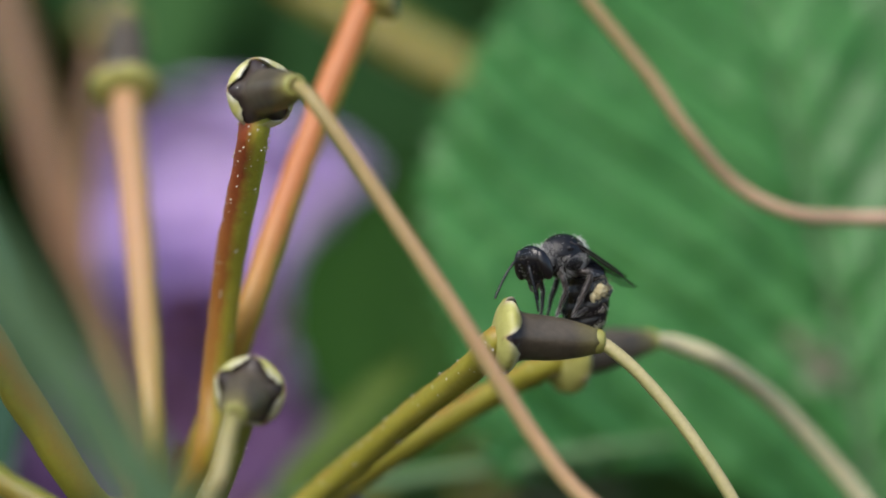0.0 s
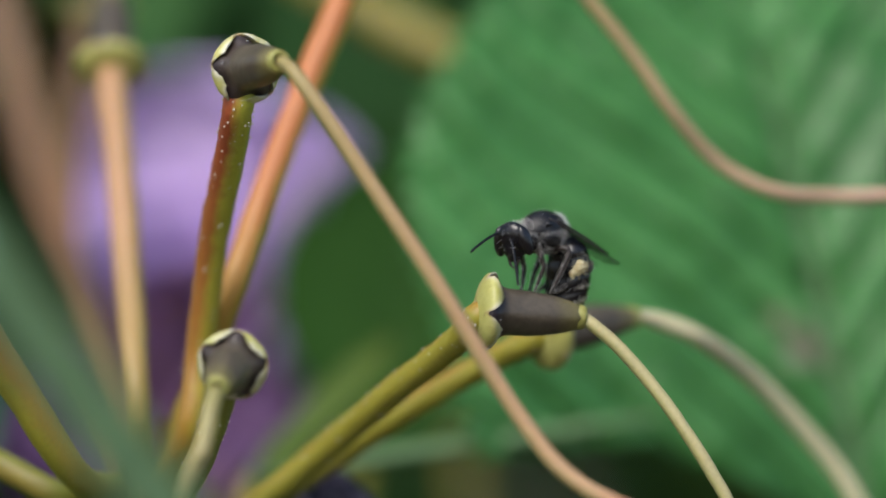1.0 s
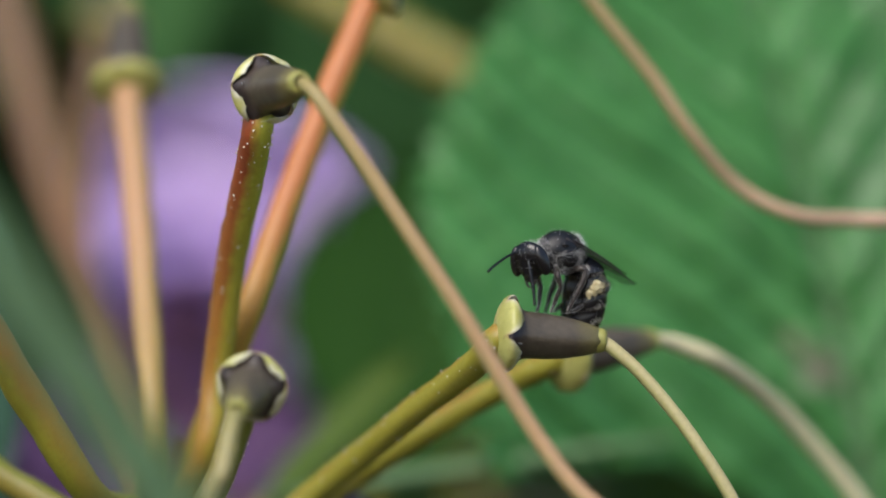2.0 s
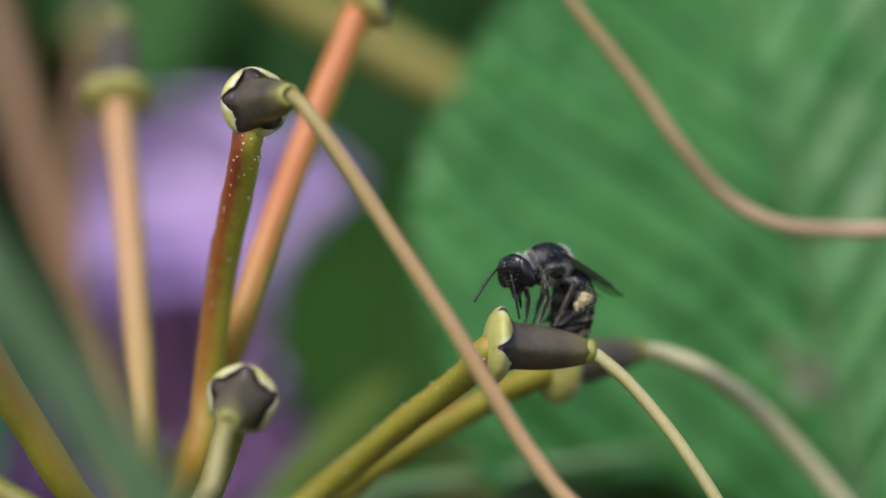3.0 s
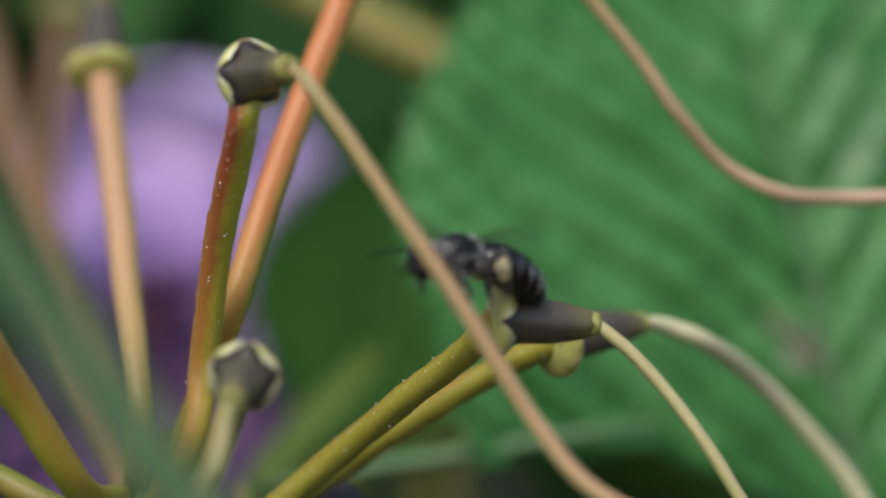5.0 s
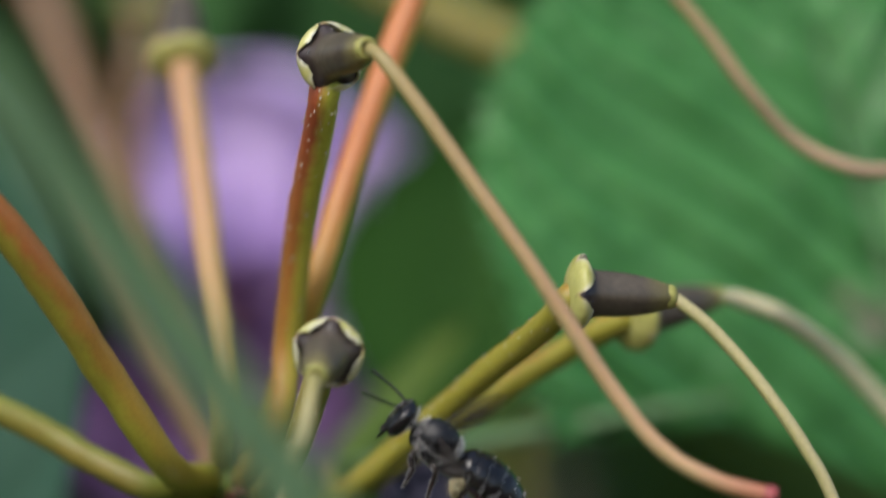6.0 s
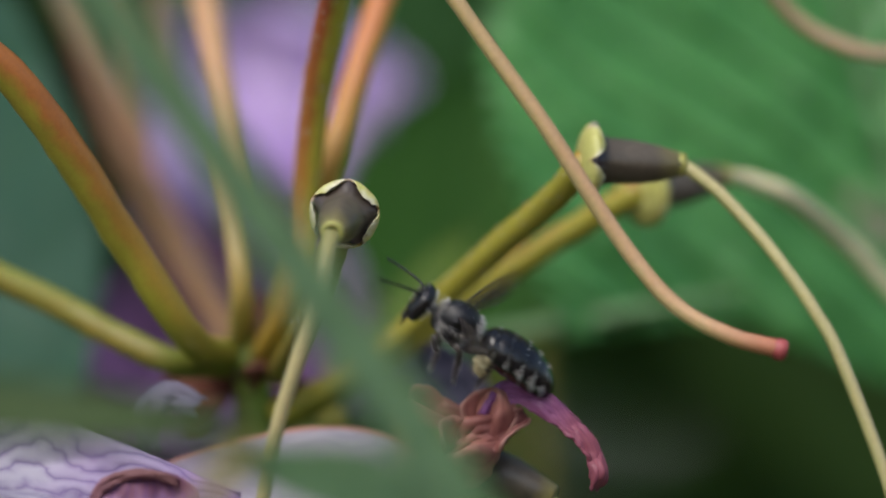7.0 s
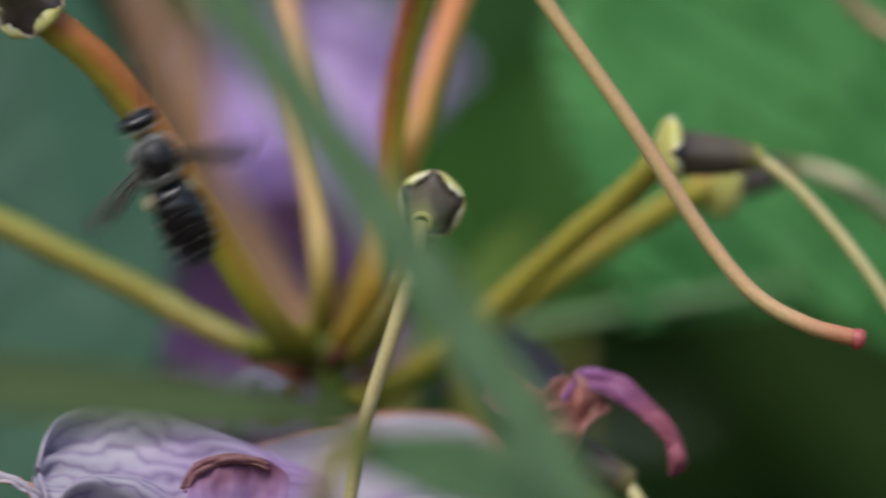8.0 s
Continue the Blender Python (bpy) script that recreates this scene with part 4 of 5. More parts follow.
    ribbon(t, [(-19.90, 2.00, -18.60, 0.8), (-20.10, 2.00, -16.80, 1.2), (-18.90, 2.00, -15.80, 1.3), (-17.10, 1.50, -16.50, 1.1)], (0, -0.9, 0.4), ASHEN, o, 19)
    ribbon(t, [(*(-28.54, -9.00, -23.18), 0.3), (*(-30.46, -9.50, -21.92), 0.4), (*(-31.66, -9.50, -20.99), 0.45), (*(-33.05, -9.00, -20.68), 0.4)], (0.2, -0.9, 0.4), PALE_RIMMED, o, 21)
    o = (-11.06, 2.00, -24.75)
    t = thing("fallen_corolla", V(o), "fallen whitish corolla with a reddish rim", "fallen flower")
    petal((-21.45, 2.00, -21.11), (-4.32, 2.50, -20.82), 4.0, (0, -0.85, 0.5), PALE_RIMMED, t, o, ruffle=0.07, cup=0.12, seed=12)
    petal((-15.49, 0.00, -24.61), (-6.07, -1.00, -23.63), 3.0, (0.1, -0.85, 0.5), STREAKED, t, o, ruffle=0.15, cup=0.15, seed=14)
    o = (-0.29, 0.00, -20.24)
    t = thing("withered_flower", V(o), "withered pink and violet corolla hanging from its ovary", "withered flower", "")
    petal((-0.29, -1.00, -18.39), (-5.88, -1.00, -16.53), 0.85, (0.1, -0.6, 0.9), WITHERED, t, o, ruffle=0.9, cup=0.7, seed=3, waves=1.6)
    petal((-1.87, -2.00, -19.86), (-0.89, -2.00, -15.68), 1.4, (-0.4, -1, 0.2), WITHERED, t, o, ruffle=0.6, cup=0.1, seed=7, waves=1.6)
    ribbon(t, [(*(-1.51, -1.50, -17.14), 0.8), (*(-0.43, -1.80, -15.99), 1.0), (*(1.22, -2.20, -16.41), 1.15), (*(2.86, -2.60, -17.64), 1.1), (*(4.03, -3.00, -19.02), 0.9), (*(4.46, -3.20, -20.38), 0.65), (*(4.30, -3.20, -21.24), 0.3)], (0.3, -0.9, 0.5), WITHERED_VIOLET, o, 11)
    petal((0.76, -2.00, -17.17), (-3.70, -3.00, -19.50), 1.6, (0.1, -0.8, 0.6), WITHERED, t, o, ruffle=1.0, cup=0.3, seed=15, waves=1.6)
    petal((-1.22, 3.00, -18.29), (-4.92, 18.00, -13.53), 2.6, (0.2, -0.9, 0.4), DUSK, t, o, "dark violet-grey petal", ruffle=0.2, cup=0.2, seed=31)
    bm = lathe_bm([(0, 1.0), (0.6, 1.35), (2.0, 1.3), (3.6, 0.95), (4.6, 0.75), (4.7, 0.4)], 24)
    m = Matrix.Translation((Vector((-1.95, 0.00, -19.81)) - Vector(o)) * MM) @ along_x(Vector((1.83, -1.00, -21.55)) - Vector((-1.95, 0.00, -19.81))).to_4x4()
    bmesh.ops.transform(bm, matrix=m, verts=bm.verts)
    part("ovary", bm, OVARY, t, "dark brown ovary")
    part("style", tube_bm([(*(1.83, -1.00, -21.55), 0.4), (*(2.83, -2.00, -23.54), 0.36), (*(3.03, -3.00, -27.16), 0.34)], 5, 10, o), STYLE_LIME, t)


blossoms()


# ---- bee ----
BLACK = mottled("black_shell", (0.003, 0.003, 0.004), (0.008, 0.008, 0.01), 2500, 0.13, 0.5, 0.00003)
THORAX = mottled("thorax_shell", (0.004, 0.004, 0.005), (0.011, 0.011, 0.013), 2200, 0.24, 0.4, 0.0001)
EYE = mottled("eye", (0.004, 0.004, 0.005), (0.01, 0.009, 0.01), 9000, 0.24, 0.6, 0.00001)
HAIR = mottled("grey_hair", (0.55, 0.54, 0.51), (0.85, 0.83, 0.8), 3000, 0.7, 0.3, 0)
POLLEN = mottled("pollen", (0.42, 0.34, 0.15), (0.82, 0.74, 0.48), 3500, 0.85, 0.15, 0.00012)
LEG = mottled("leg_shell", (0.01, 0.008, 0.007), (0.035, 0.024, 0.018), 3000, 0.4, 0.5, 0.00003)
WING, wnt, wb = surface("smoky_wing", 0.3, spec=0.4, alpha=0.24)
wn1 = noise_tex(wnt, 1500, 3)
wr = ramp(wnt, [(0.3, (0.02, 0.015, 0.01)), (0.7, (0.05, 0.04, 0.028))])
wnt.links.new(wn1, wr.inputs["Fac"])
wnt.links.new(wr.outputs["Color"], wb.inputs["Base Color"])


def pivoted(name, bm, material, parent, pivot, label=""):
    ob = part(name, bm, material, parent, label)
    ob.location = Vector(pivot) * MM
    return ob


def tuft(bm, p, d, length, width):
    """One stiff hair: a thin three-sided spike from p along d (millimetres)."""
    u = d.orthogonal().normalized() * width
    w = d.cross(u)
    tip = bm.verts.new((p + d * length) * MM)
    b = [bm.verts.new((p + q) * MM) for q in (u, -0.5 * u + 0.87 * w, -0.5 * u - 0.87 * w)]
    for i in range(3):
        bm.faces.new((b[i], b[(i + 1) % 3], tip))


BEE = {}


def bee_thorax(t):
    bm = bmesh.new()
    ellipsoid(bm, (0.08, 0, 0.02), (1.36, 1.12, 1.17), None, 40, 26)
    ellipsoid(bm, (1.0, 0, -0.25), (0.52, 0.82, 0.78))
    ellipsoid(bm, (-0.85, 0, -0.3), (0.62, 0.88, 0.86))
    ellipsoid(bm, (-0.78, 0, 0.5), (0.42, 0.62, 0.34))
    ellipsoid(bm, (0.1, 0, -0.75), (0.85, 0.7, 0.5))
    for s in (1, -1):
        ellipsoid(bm, (0.28, 0.98 * s, 0.42), (0.26, 0.16, 0.2), None, 16, 12)
        ellipsoid(bm, (0.1, 0.95 * s, -0.3), (0.6, 0.3, 0.55), None, 20, 14)
    thorax = part("thorax", bm, THORAX, t)
    rnd = random.Random(3)
    bm = bmesh.new()
    made = 0
    while made < 3400:
        n = Vector((rnd.gauss(0, 1), rnd.gauss(0, 1), rnd.gauss(0, 1))).normalized()
        flank = n.z < 0.05 and abs(n.y) > 0.3 and n.x < 0.75
        rump = n.x < -0.62
        collar = n.x > 0.72 and n.z > -0.3
        if not ((flank and rnd.random() < 0.9) or (rump and rnd.random() < 0.8) or (collar and rnd.random() < 0.6) or rnd.random() < 0.02):
            continue
        made += 1
        p = Vector((n.x * 1.38, n.y * 1.16, n.z * 1.16)) + Vector((0.04, 0, 0))
        d = (n + Vector((rnd.uniform(-0.55, 0.35), rnd.uniform(-0.4, 0.4), rnd.uniform(-0.4, 0.4)))).normalized()
        tuft(bm, p, d, rnd.uniform(0.14, 0.34), 0.0062)
    tagged(part("hair", bm, HAIR, thorax, "pale grey hair"), kind="stuff")


def bee_head(t):
    head = pivoted("head", bmesh.new(), BLACK, t, (1.56, 0, 0.0))
    bm = bmesh.new()
    ellipsoid(bm, (0.74, 0, -0.05), (0.58, 1.04, 1.03), None, 36, 24)
    ellipsoid(bm, (0.92, 0, -0.55), (0.42, 0.58, 0.6), None, 28, 18)
    ellipsoid(bm, (1.0, 0, -0.98), (0.26, 0.42, 0.24))
    ellipsoid(bm, (1.12, 0, -0.1), (0.2, 0.22, 0.3), None, 16, 12)
    ellipsoid(bm, (0.1, 0, -0.05), (0.3, 0.3, 0.3), None, 14, 10)
    for y, x in ((0.0, 0.95), (0.17, 0.85), (-0.17, 0.85)):
        ellipsoid(bm, (x, y, 0.8), (0.08, 0.08, 0.07), None, 10, 8)
    bm.to_mesh(head.data)
    bm.free()
    for p in head.data.polygons:
        p.use_smooth = True
    for s in (1, -1):
        bm = bmesh.new()
        ellipsoid(bm, (0.8, 0.79 * s, -0.08), (0.44, 0.35, 0.87), Matrix.Rotation(radians(10 * s), 3, "X"))
        part("eye", bm, EYE, head)
        joints = [(0, 0, 0, 0.075), (0.2, 0.12 * s, 0.2, 0.07), (0.42, 0.26 * s, 0.33, 0.065)]
        beads = spline([(0.52, 0.33 * s, 0.27), (0.86, 0.46 * s, -0.1), (1.26, 0.58 * s, -0.62), (1.7, 0.68 * s, -1.24), (1.92, 0.71 * s, -1.58)], 6)
        joints += [(*p, 0.062 + 0.024 * (k % 2)) for k, p in enumerate(beads)]
        a = tube_bm(joints, 2, 8, wobble=0)
        BEE["antenna", s] = pivoted("antenna", a, BLACK, head, (1.2, 0.2 * s, -0.02), "elbowed black antenna")
    bm = tube_bm([(1.05, 0.3, -1.05, 0.1), (1.16, 0.2, -1.35, 0.07), (1.2, 0.02, -1.5, 0.04)], 4, 6)
    tube_bm([(1.05, -0.3, -1.05, 0.1), (1.16, -0.2, -1.35, 0.07), (1.2, -0.02, -1.5, 0.04)], 4, 6, bm=bm)
    part("mandibles", bm, LEG, head)
    bm = tube_bm([(0.88, 0, -1.0, 0.13), (0.95, 0, -1.4, 0.11), (0.98, 0, -1.8, 0.08), (1.02, 0, -2.05, 0.04)], 4, 8)
    part("tongue", bm, BLACK, head)
    rnd = random.Random(8)
    bm = bmesh.new()
    made = 0
    while made < 620:
        n = Vector((rnd.gauss(0, 1), rnd.gauss(0, 1), rnd.gauss(0, 1))).normalized()
        if not (n.x < -0.45 or (n.x > 0.3 and abs(n.y) < 0.6 and rnd.random() < 0.08)):
            continue
        made += 1
        p = Vector((0.74 + n.x * 0.61, n.y * 1.08, -0.05 + n.z * 1.04))
        d = (n + Vector((0.1, rnd.uniform(-0.4, 0.4), rnd.uniform(-0.5, 0.3)))).normalized()
        tuft(bm, p, d, rnd.uniform(0.12, 0.28), 0.006)
    tagged(part("hair", bm, HAIR, head, "pale grey hair"), kind="stuff")
    BEE["head"] = head


def bee_abdomen(t):
    """Six overlapping plates with pale hair at their hind rims, broad on the flanks."""
    ab = pivoted("abdomen", bmesh.new(), BLACK, t, (-1.35, 0, -0.35))
    plates = [(0.0, 0.3), (0.22, 0.62), (0.7, 0.98), (0.98, 1.09), (1.04, 1.05), (1.3, 1.16), (1.9, 1.26), (1.98, 1.21), (2.2, 1.25), (2.75, 1.26), (2.83, 1.2), (3.05, 1.23), (3.5, 1.17), (3.57, 1.1), (3.8, 1.08), (4.12, 0.93), (4.19, 0.85), (4.4, 0.74), (4.62, 0.5), (4.74, 0.25), (4.78, 0.05)]

    def drop(x):
        return -0.07 * x * x

    bm = lathe_bm([(-x, r) for x, r in plates], 48)
    for v in bm.verts:
        v.co.y *= 1.16
        v.co.z = v.co.z * 0.95 + drop(v.co.x / MM) * MM
    bmesh.ops.recalc_face_normals(bm, faces=bm.faces)
    bm.to_mesh(ab.data)
    bm.free()
    for p in ab.data.polygons:
        p.use_smooth = True
    rnd = random.Random(2)
    for x0, r0, dense in ((0.98, 1.09, 0.3), (1.9, 1.26, 0.42), (2.75, 1.26, 0.75), (3.5, 1.17, 0.75), (4.12, 0.93, 0.5)):
        bm = bmesh.new()
        for k in range(2600):
            a = rnd.uniform(0, 2 * math.pi)
            up = math.sin(a)
            flank = math.exp(-((up + 0.02) / 0.27) ** 2)
            if rnd.random() > dense * (0.75 * flank + (0.05 if up > 0 else 0.03)):
                continue
            n = Vector((0, math.cos(a) * 1.16, up * 0.95))
            back = rnd.uniform(-0.06, 0.1 + 0.42 * flank * rnd.random())
            x = x0 - back
            r = float(np.interp(x, [q[0] for q in plates], [q[1] for q in plates]))
            p = Vector((-x, 0, drop(x))) + n * r
            d = (n * 0.08 + Vector((-1, rnd.uniform(-0.25, 0.25), rnd.uniform(-0.25, 0.25)))).normalized()
            tuft(bm, p, d, rnd.uniform(0.1, 0.24), 0.0075)
        tagged(part("hair_band", bm, HAIR, ab, "pale hair band"), kind="stuff")
    BEE["abdomen"] = ab


def bee_wings(t):
    """Fore and hind wing of each side, with veins and a worn hind rim."""
    for s in (1, -1):
        for which, L, W0, piv in (("forewing", 5.0, 0.55, (0.15, 0.8 * s, 0.72)), ("hindwing", 3.8, 0.44, (-0.3, 0.8 * s, 0.6))):
            bm = bmesh.new()
            n, mrows = 30, []
            for i in range(n + 1):
                q = i / n
                trail = W0 * 2 * (math.sin(min(1, q * 1.15) * math.pi * 0.62) ** 0.9) * (1 if q < 0.86 else math.sqrt(max(0.05, 1 - ((q - 0.86) / 0.16) ** 2)))
                trail *= 1 + 0.13 * noise.noise((q * 16, s, L)) * min(1.0, q * 2)
                mrows.append([bm.verts.new(((0.1 + 0.04 * math.sin(q * math.pi) - trail * f) * MM, s * q * (L + (0.16 * noise.noise((f * 7, s, L)) if q > 0.9 else 0)) * MM, 0.035 * math.sin(f * 9 + q * 6) * MM)) for f in (0, 0.2, 0.4, 0.6, 0.8, 1.0)])
            for a, b in zip(mrows, mrows[1:]):
                for k in range(5):
                    bm.faces.new((a[k], a[k + 1], b[k + 1], b[k]))
            w = pivoted(which, bm, WING, t, piv, "smoky translucent wing")
            w.modifiers.new("thickness", "SOLIDIFY").thickness = 0.02 * MM
            vb = tube_bm([(0.1, 0, 0.0, 0.06), (0.13, s * 0.4 * L, 0.0, 0.06), (0.08, s * 0.75 * L, 0.0, 0.05), (-0.15, s * 0.97 * L, 0, 0.03)], 5, 6)
            tube_bm([(-0.02, 0, 0, 0.03), (-0.45 * W0, s * 0.5 * L, 0, 0.03), (-0.5 * W0, s * 0.85 * L, 0, 0.02)], 4, 6, bm=vb)
            tube_bm([(-0.06, 0, 0, 0.03), (-1.0 * W0, s * 0.35 * L, 0, 0.025), (-1.5 * W0, s * 0.6 * L, 0, 0.02)], 4, 6, bm=vb)
            tube_bm([(0.05, s * 0.62 * L, 0, 0.025), (-0.48 * W0, s * 0.66 * L, 0, 0.02), (-1.1 * W0, s * 0.58 * L, 0, 0.02)], 4, 6, bm=vb)
            part("vein", vb, LEG, w)
            BEE[which, s] = w


def bee_legs(t):
    """Each leg from its hip: places by the thorax, joint by joint, and radius."""
    legs = {"front": [(0.75, 0.5, -0.85, 0.15), (0.95, 0.95, -1.1, 0.17), (0.9, 1.02, -1.55, 0.15), (0.84, 1.0, -1.85, 0.13), (1.05, 0.85, -2.35, 0.12), (1.25, 0.72, -2.85, 0.08), (1.42, 0.72, -3.12, 0.06)],
            "middle": [(-0.15, 0.7, -0.95, 0.16), (-0.45, 1.15, -0.95, 0.19), (-0.62, 1.36, -1.15, 0.16), (-0.35, 1.34, -1.7, 0.16), (0.05, 1.28, -2.3, 0.13), (0.4, 1.15, -2.9, 0.08), (0.62, 1.1, -3.25, 0.06)],
            "hind": [(-0.8, 0.55, -0.95, 0.18), (-1.35, 0.85, -1.35, 0.24), (-1.95, 1.02, -1.9, 0.2), (-2.12, 1.05, -2.12, 0.18), (-1.75, 1.08, -2.42, 0.24), (-1.1, 1.04, -2.72, 0.23), (-0.6, 0.98, -2.92, 0.14), (-0.15, 0.92, -3.1, 0.1), (0.15, 0.9, -3.25, 0.06)]}
    for key, pts in legs.items():
        hip = Vector(pts[0][:3])
        for s in (1, -1):
            p2 = [(x - hip.x, (y - hip.y) * s, z - hip.z, r) for x, y, z, r in pts]
            leg = pivoted("leg", tube_bm(p2, 6, 10, wobble=0.06), LEG, t, (hip.x, hip.y * s, hip.z))
            bm = bmesh.new()
            rnd = random.Random(4)
            for q in spline(p2, 24)[14:]:
                for _ in range(5):
                    d = Vector((rnd.gauss(0, 1), rnd.gauss(0, 1), rnd.gauss(0, 1) - 0.3)).normalized()
                    tuft(bm, Vector(q[:3]) + d * q[3] * 0.9, d, rnd.uniform(0.06, 0.17), 0.006)
            tagged(part("leg_hair", bm, HAIR, leg, "short grey leg hair"), kind="stuff")
            if key == "hind":
                bm = bmesh.new()
                a, b = Vector((-0.52, 0.66 * s, -1.0)), Vector((-0.1, 0.6 * s, -1.42))
                for c, r in ((a, 0.3), (a.lerp(b, 0.5) + Vector((-0.12, 0.06 * s, 0.02)), 0.34), (b, 0.27), (a + Vector((-0.28, 0.02 * s, -0.12)), 0.24)):
                    bmesh.ops.create_icosphere(bm, subdivisions=4, radius=r * MM, matrix=Matrix.Translation(c * MM))
                for v in bm.verts:
                    c = v.co / MM
                    v.co += v.co.normalized() * MM * (0.14 * noise.noise(c * 5) + 0.11 * noise.noise(c * 13))
                for k in range(420):
                    c = a.lerp(b, rnd.uniform(-0.3, 1.2)) + Vector((rnd.gauss(-0.05, 0.2), s * abs(rnd.gauss(0.16, 0.1)), rnd.gauss(0, 0.2)))
                    bmesh.ops.create_icosphere(bm, subdivisions=1, radius=rnd.uniform(0.014, 0.028) * MM, matrix=Matrix.Translation(c * MM))
                part("pollen", bm, POLLEN, leg, "pale yellow pollen load")
            BEE[key, s] = leg


def bee():
    """A small black bee, 9.5 mm long, head towards +x; the origin lies in the thorax."""
    t = thing("bee", V((0, 0, 0)), "small black bee with grey hair and pollen on its hind legs", "bee")
    bee_thorax(t)
    bee_head(t)
    bee_abdomen(t)
    bee_wings(t)
    bee_legs(t)
    return t


BEE["body"] = bee()


# ---- what moves ----
def bee_rows():
    """Time, place of the thorax, way of the head, up: millimetres."""
    L = (-0.84, -0.52, -0.12)
    rows = [
        (0.0, (7.65, 1.50, 1.17), (-0.78, -0.6, -0.12), (0, 0, 1)), (0.6, (7.82, 1.50, 1.20), (-0.78, -0.6, -0.12), (0, 0, 1)),
        (1.0, (7.55, 1.50, 1.15), L, (0, 0, 1)), (1.5, (7.45, 1.50, 1.25), L, (0, 0, 1)),
        (2.0, (7.38, 1.50, 1.30), L, (0, 0, 1)), (3.5, (7.26, 1.50, 1.25), L, (0, 0, 1)), (4.0, (7.22, 1.50, 1.32), L, (0, 0, 1)),
        (4.033, (7.60, 1.50, 1.38), (-0.2, -0.95, -0.15), (0, 0, 1)), (4.067, (8.21, 1.50, 1.43), (0.3, -0.9, -0.2), (0, 0, 1)),
        (4.1, (8.80, 1.30, 1.31), (0.5, -0.72, -0.5), (0, 0, 1)), (4.2, (9.07, 1.20, 1.16), (0.22, -0.88, -0.42), (0, 0, 1)),
        (4.3, (9.50, 1.60, 1.35), (0.3, -0.85, -0.42), (0, 0, 1)), (4.4, (10.29, 2.00, 1.30), (0.36, -0.8, -0.42), (0, 0, 1)),
        (4.433, (11.08, 2.40, 1.43), (0.1, -0.88, -0.45), (0, 0, 1)),
        (4.5, (12.70, 3.00, 1.55), (-0.34, -0.84, -0.42), (0, 0, 1)), (4.6, (11.61, 3.00, 2.26), (-0.58, -0.6, -0.55), (0, 0, 1)), (4.7, (8.81, 3.00, 2.16), (-0.6, -0.58, -0.55), (0, 0, 1)),
        (5.0, (2.14, -4.00, 0.26), (-0.7, -0.6, -0.1), (0, 0, 1)), (5.4, (-3.88, -6.00, -5.17), (-0.85, -0.2, 0.35), (0.3, -0.3, 0.8)),
    ]
    # flight over the withered flower and away: head and tail
    for t, head, tail in (
            (5.8, (-4.78, -4.00, -9.55), (1.50, -3.00, -13.22)), (6.0, (-5.28, -4.00, -9.46), (1.27, -3.00, -14.24)), (6.2, (-5.11, -4.00, -9.31), (1.32, -3.00, -14.79)), (6.5, (-4.87, -4.00, -9.81), (2.51, -3.00, -15.01)),
            (6.8, (-5.03, -4.00, -8.76), (1.30, -3.00, -14.87)), (6.9, (-5.25, -4.00, -8.14), (1.82, -3.00, -14.79)), (7.0, (-5.07, -4.00, -10.70), (2.48, -3.00, -15.24)), (7.1, (-3.93, -4.00, -12.73), (3.05, -3.00, -16.28)), (7.2, (-5.71, -5.00, -14.85), (-0.38, -4.00, -20.30)),
            (7.3, (-6.08, -5.00, -13.65), (-0.40, -4.00, -19.67)), (7.4, (-5.60, -9.00, -8.73), (0.66, -8.00, -13.65)), (7.5, (-9.86, -16.00, -5.47), (-2.80, -14.00, -11.26)), (7.6, (-12.57, -15.00, -4.55), (-5.91, -14.00, -9.76)),
            (7.7, (-22.75, -9.00, -1.00), (-17.57, -8.00, -6.18)), (7.8, (-27.89, -10.00, -2.50), (-23.50, -9.00, -9.41)), (7.9, (-28.15, -10.00, -3.21), (-25.12, -9.00, -10.31)), (8.0, (-24.92, -10.00, -1.22), (-21.50, -9.00, -8.84))):
        a, b = Vector(head), Vector(tail)
        d = (a - b).normalized()
        rows.append((t, tuple(a - d * 2.6), tuple(d), (0.5, -0.5, 0.75) if t < 7.65 else (0.1, -0.98, 0.1)))
    return rows


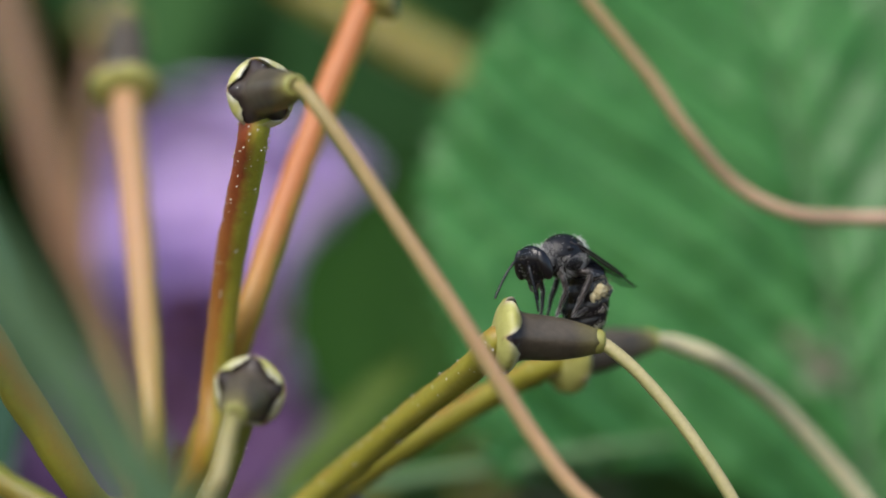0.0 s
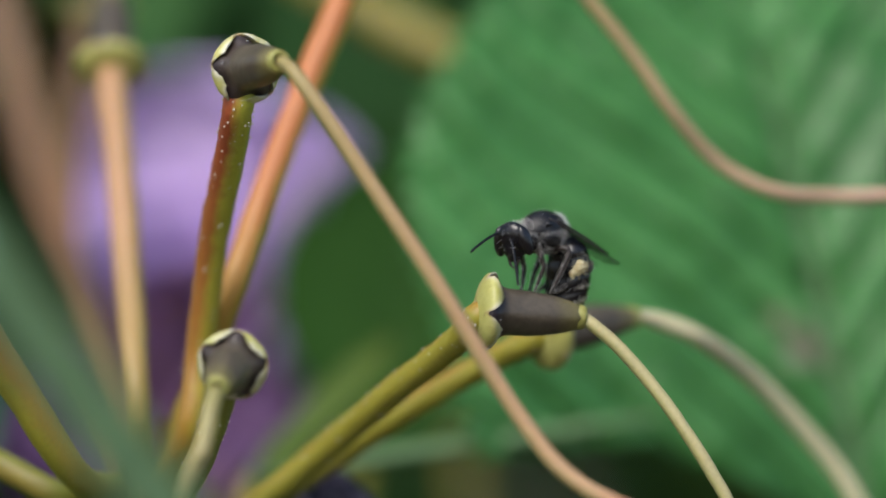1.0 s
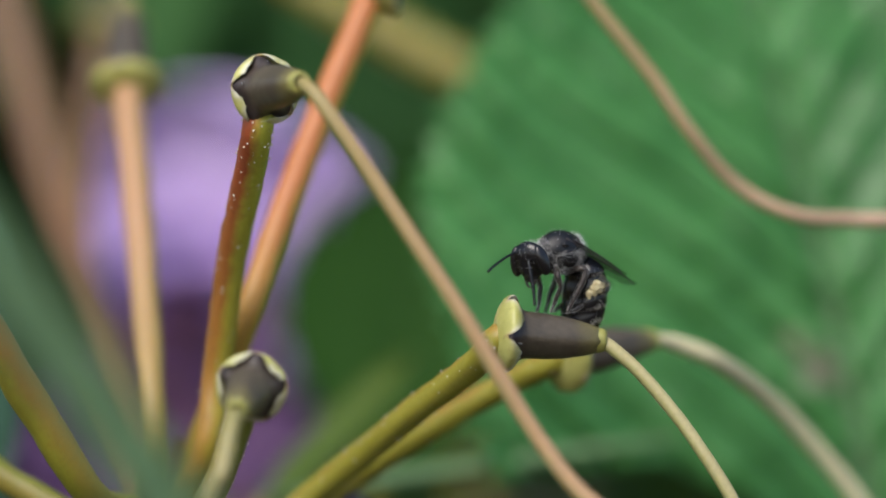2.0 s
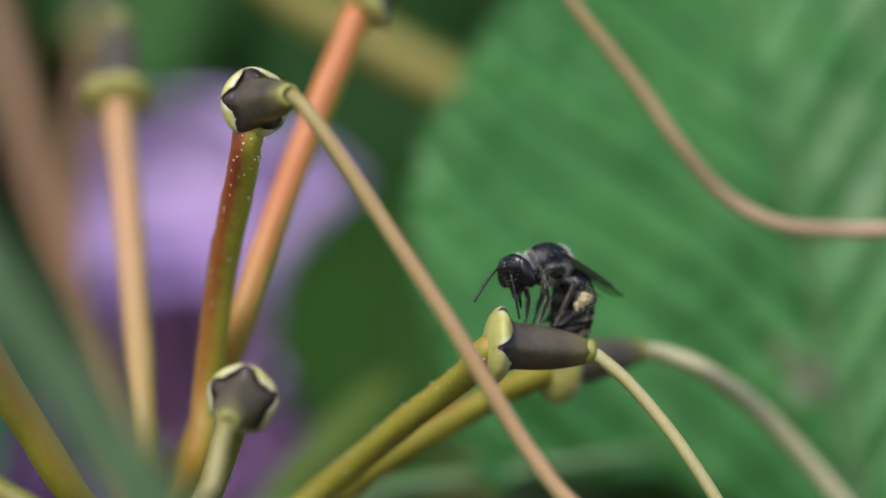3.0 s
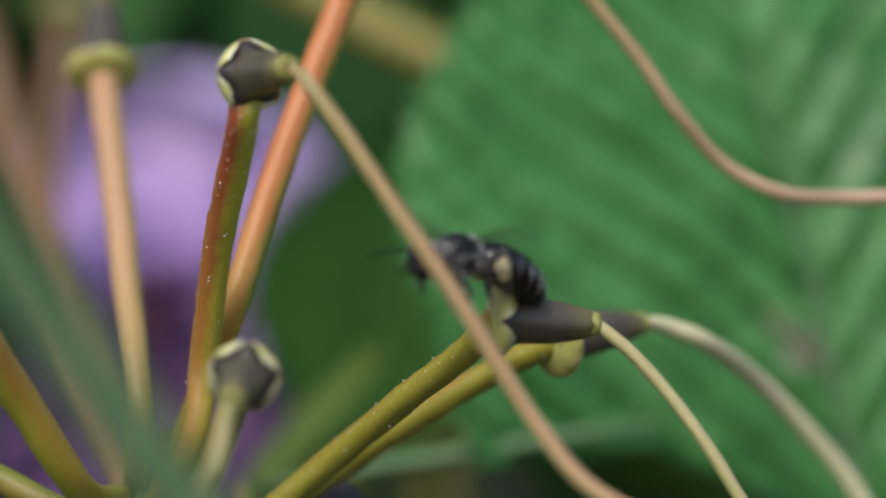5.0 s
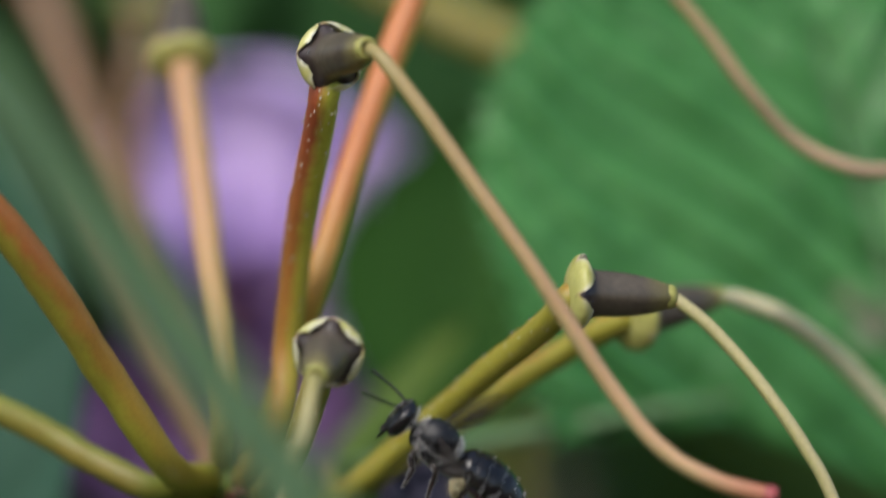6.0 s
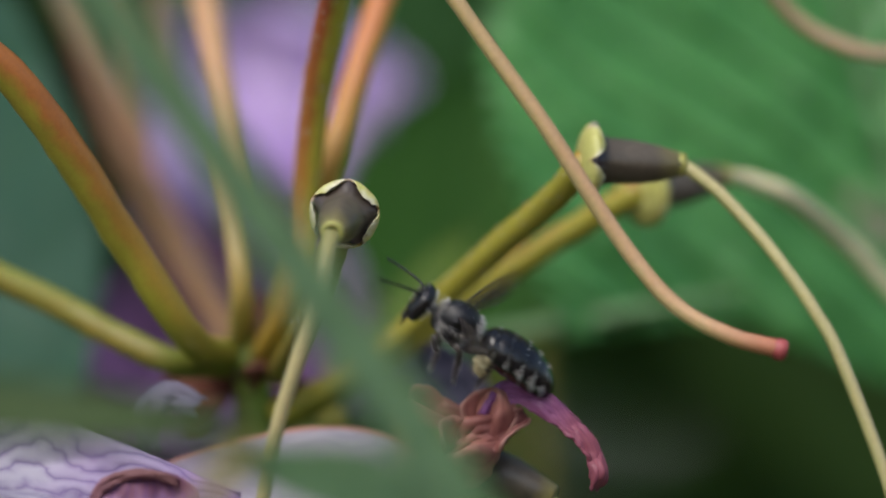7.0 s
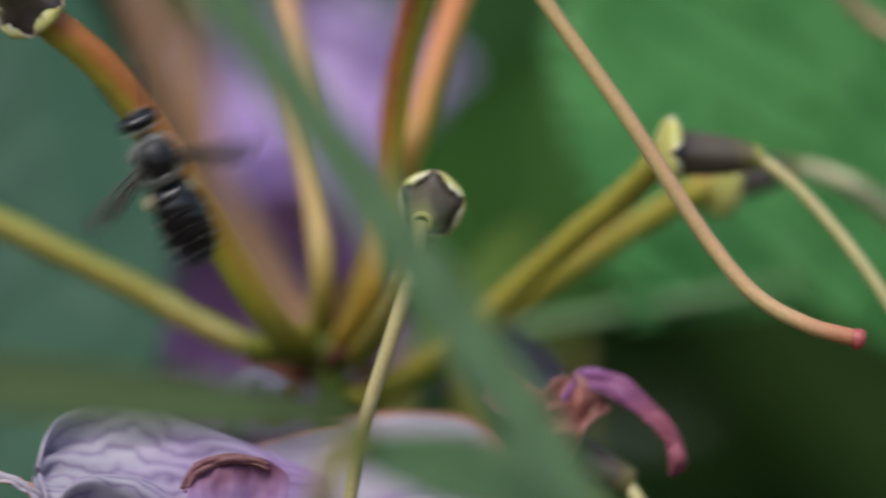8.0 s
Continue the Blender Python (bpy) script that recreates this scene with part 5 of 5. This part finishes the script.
def motions():
    rows = bee_rows()
    walk(BEE["body"], [(t, facing(p, d, u)) for t, p, d, u in rows])

    def local(ob, rx=0, ry=0, rz=0):
        c = ob.location / MM
        return pose(c.x * MM, c.y * MM, c.z * MM, rx, ry, rz)

    # abdomen: curled down while it sits, stretched in flight
    ab = BEE["abdomen"]
    m = {a: local(ab, 0, a, 0) for a in (-82, -50, -26, 12, 14)}
    walk(ab, [(0, m[-82]), (4.0, m[-82]), (4.2, m[-50]), (4.4, m[-26]), (4.7, m[-26]), (5.4, m[12]), (5.8, m[14]), (7.6, m[14]), (8.0, m[12])])
    hd = BEE["head"]
    nod, up, turn = local(hd, 0, 12, 14), local(hd, 0, -4, 0), local(hd, 0, 12, 26)
    level = local(hd, 0, -24, 0)
    walk(hd, [(0, nod), (0.6, nod), (1.0, turn), (2.2, turn), (3.4, nod), (4.0, nod), (4.1, level), (4.3, level), (4.5, up), (8.0, up)])
    for s in (1, -1):
        an = BEE["antenna", s]
        a0, a1 = (local(an, 0, 24, 0), local(an, 0, 16, 0)) if s > 0 else (local(an, 0, -14, 0), local(an, 0, -46, 0))
        a2 = local(an, 0, -46, 8 * s)
        walk(an, [(0, a0), (0.5, a0), (0.9, a1), (2.1, a1), (3.4, a0), (4.0, a0), (4.4, a1), (5.5, a2), (8.0, a2)])
        for key, turns in (("front", (34, 0)), ("middle", (50, 6)), ("hind", (70, 4))):
            leg = BEE[key, s]
            rest, fly = local(leg), local(leg, turns[1] * -s, turns[0], 0)
            walk(leg, [(0, rest), (4.3, rest), (4.5, fly), (8.0, fly)])
        # wings: laid back flat while it sits, raised to start, beating in flight
        for which in ("forewing", "hindwing"):
            w = BEE[which, s]
            span = Vector((-0.81, 0.1 * s, -0.58)).normalized()
            lead = Vector((0.12, s, 0.4))
            lead = (lead - span * span.dot(lead)).normalized()
            laid = Matrix((lead, span * s, lead.cross(span * s))).transposed()
            back = Matrix.LocRotScale(w.location, laid.to_quaternion(), None)
            raised = local(w, 52 * s, 0, 34 * s)
            between = Matrix.LocRotScale(w.location, back.to_quaternion().slerp(raised.to_quaternion(), 0.5), None)
            beat = [local(w, 40 * s, 0, 46 * s), local(w, -26 * s, 0, -6 * s)]
            rows = [(0, back), (4.1, back), (4.1333, between), (4.1667, raised), (4.2, raised)]
            rows += [((3 * m + d) / 30, beat[d > 0]) for m in range(43, 81) for d in (-1, 1) if 3 * m + d < 240]
            rows.append((8.0, Matrix.LocRotScale(w.location, beat[1].to_quaternion().slerp(beat[0].to_quaternion(), 0.5), None)))
            walk(w, rows)


motions()
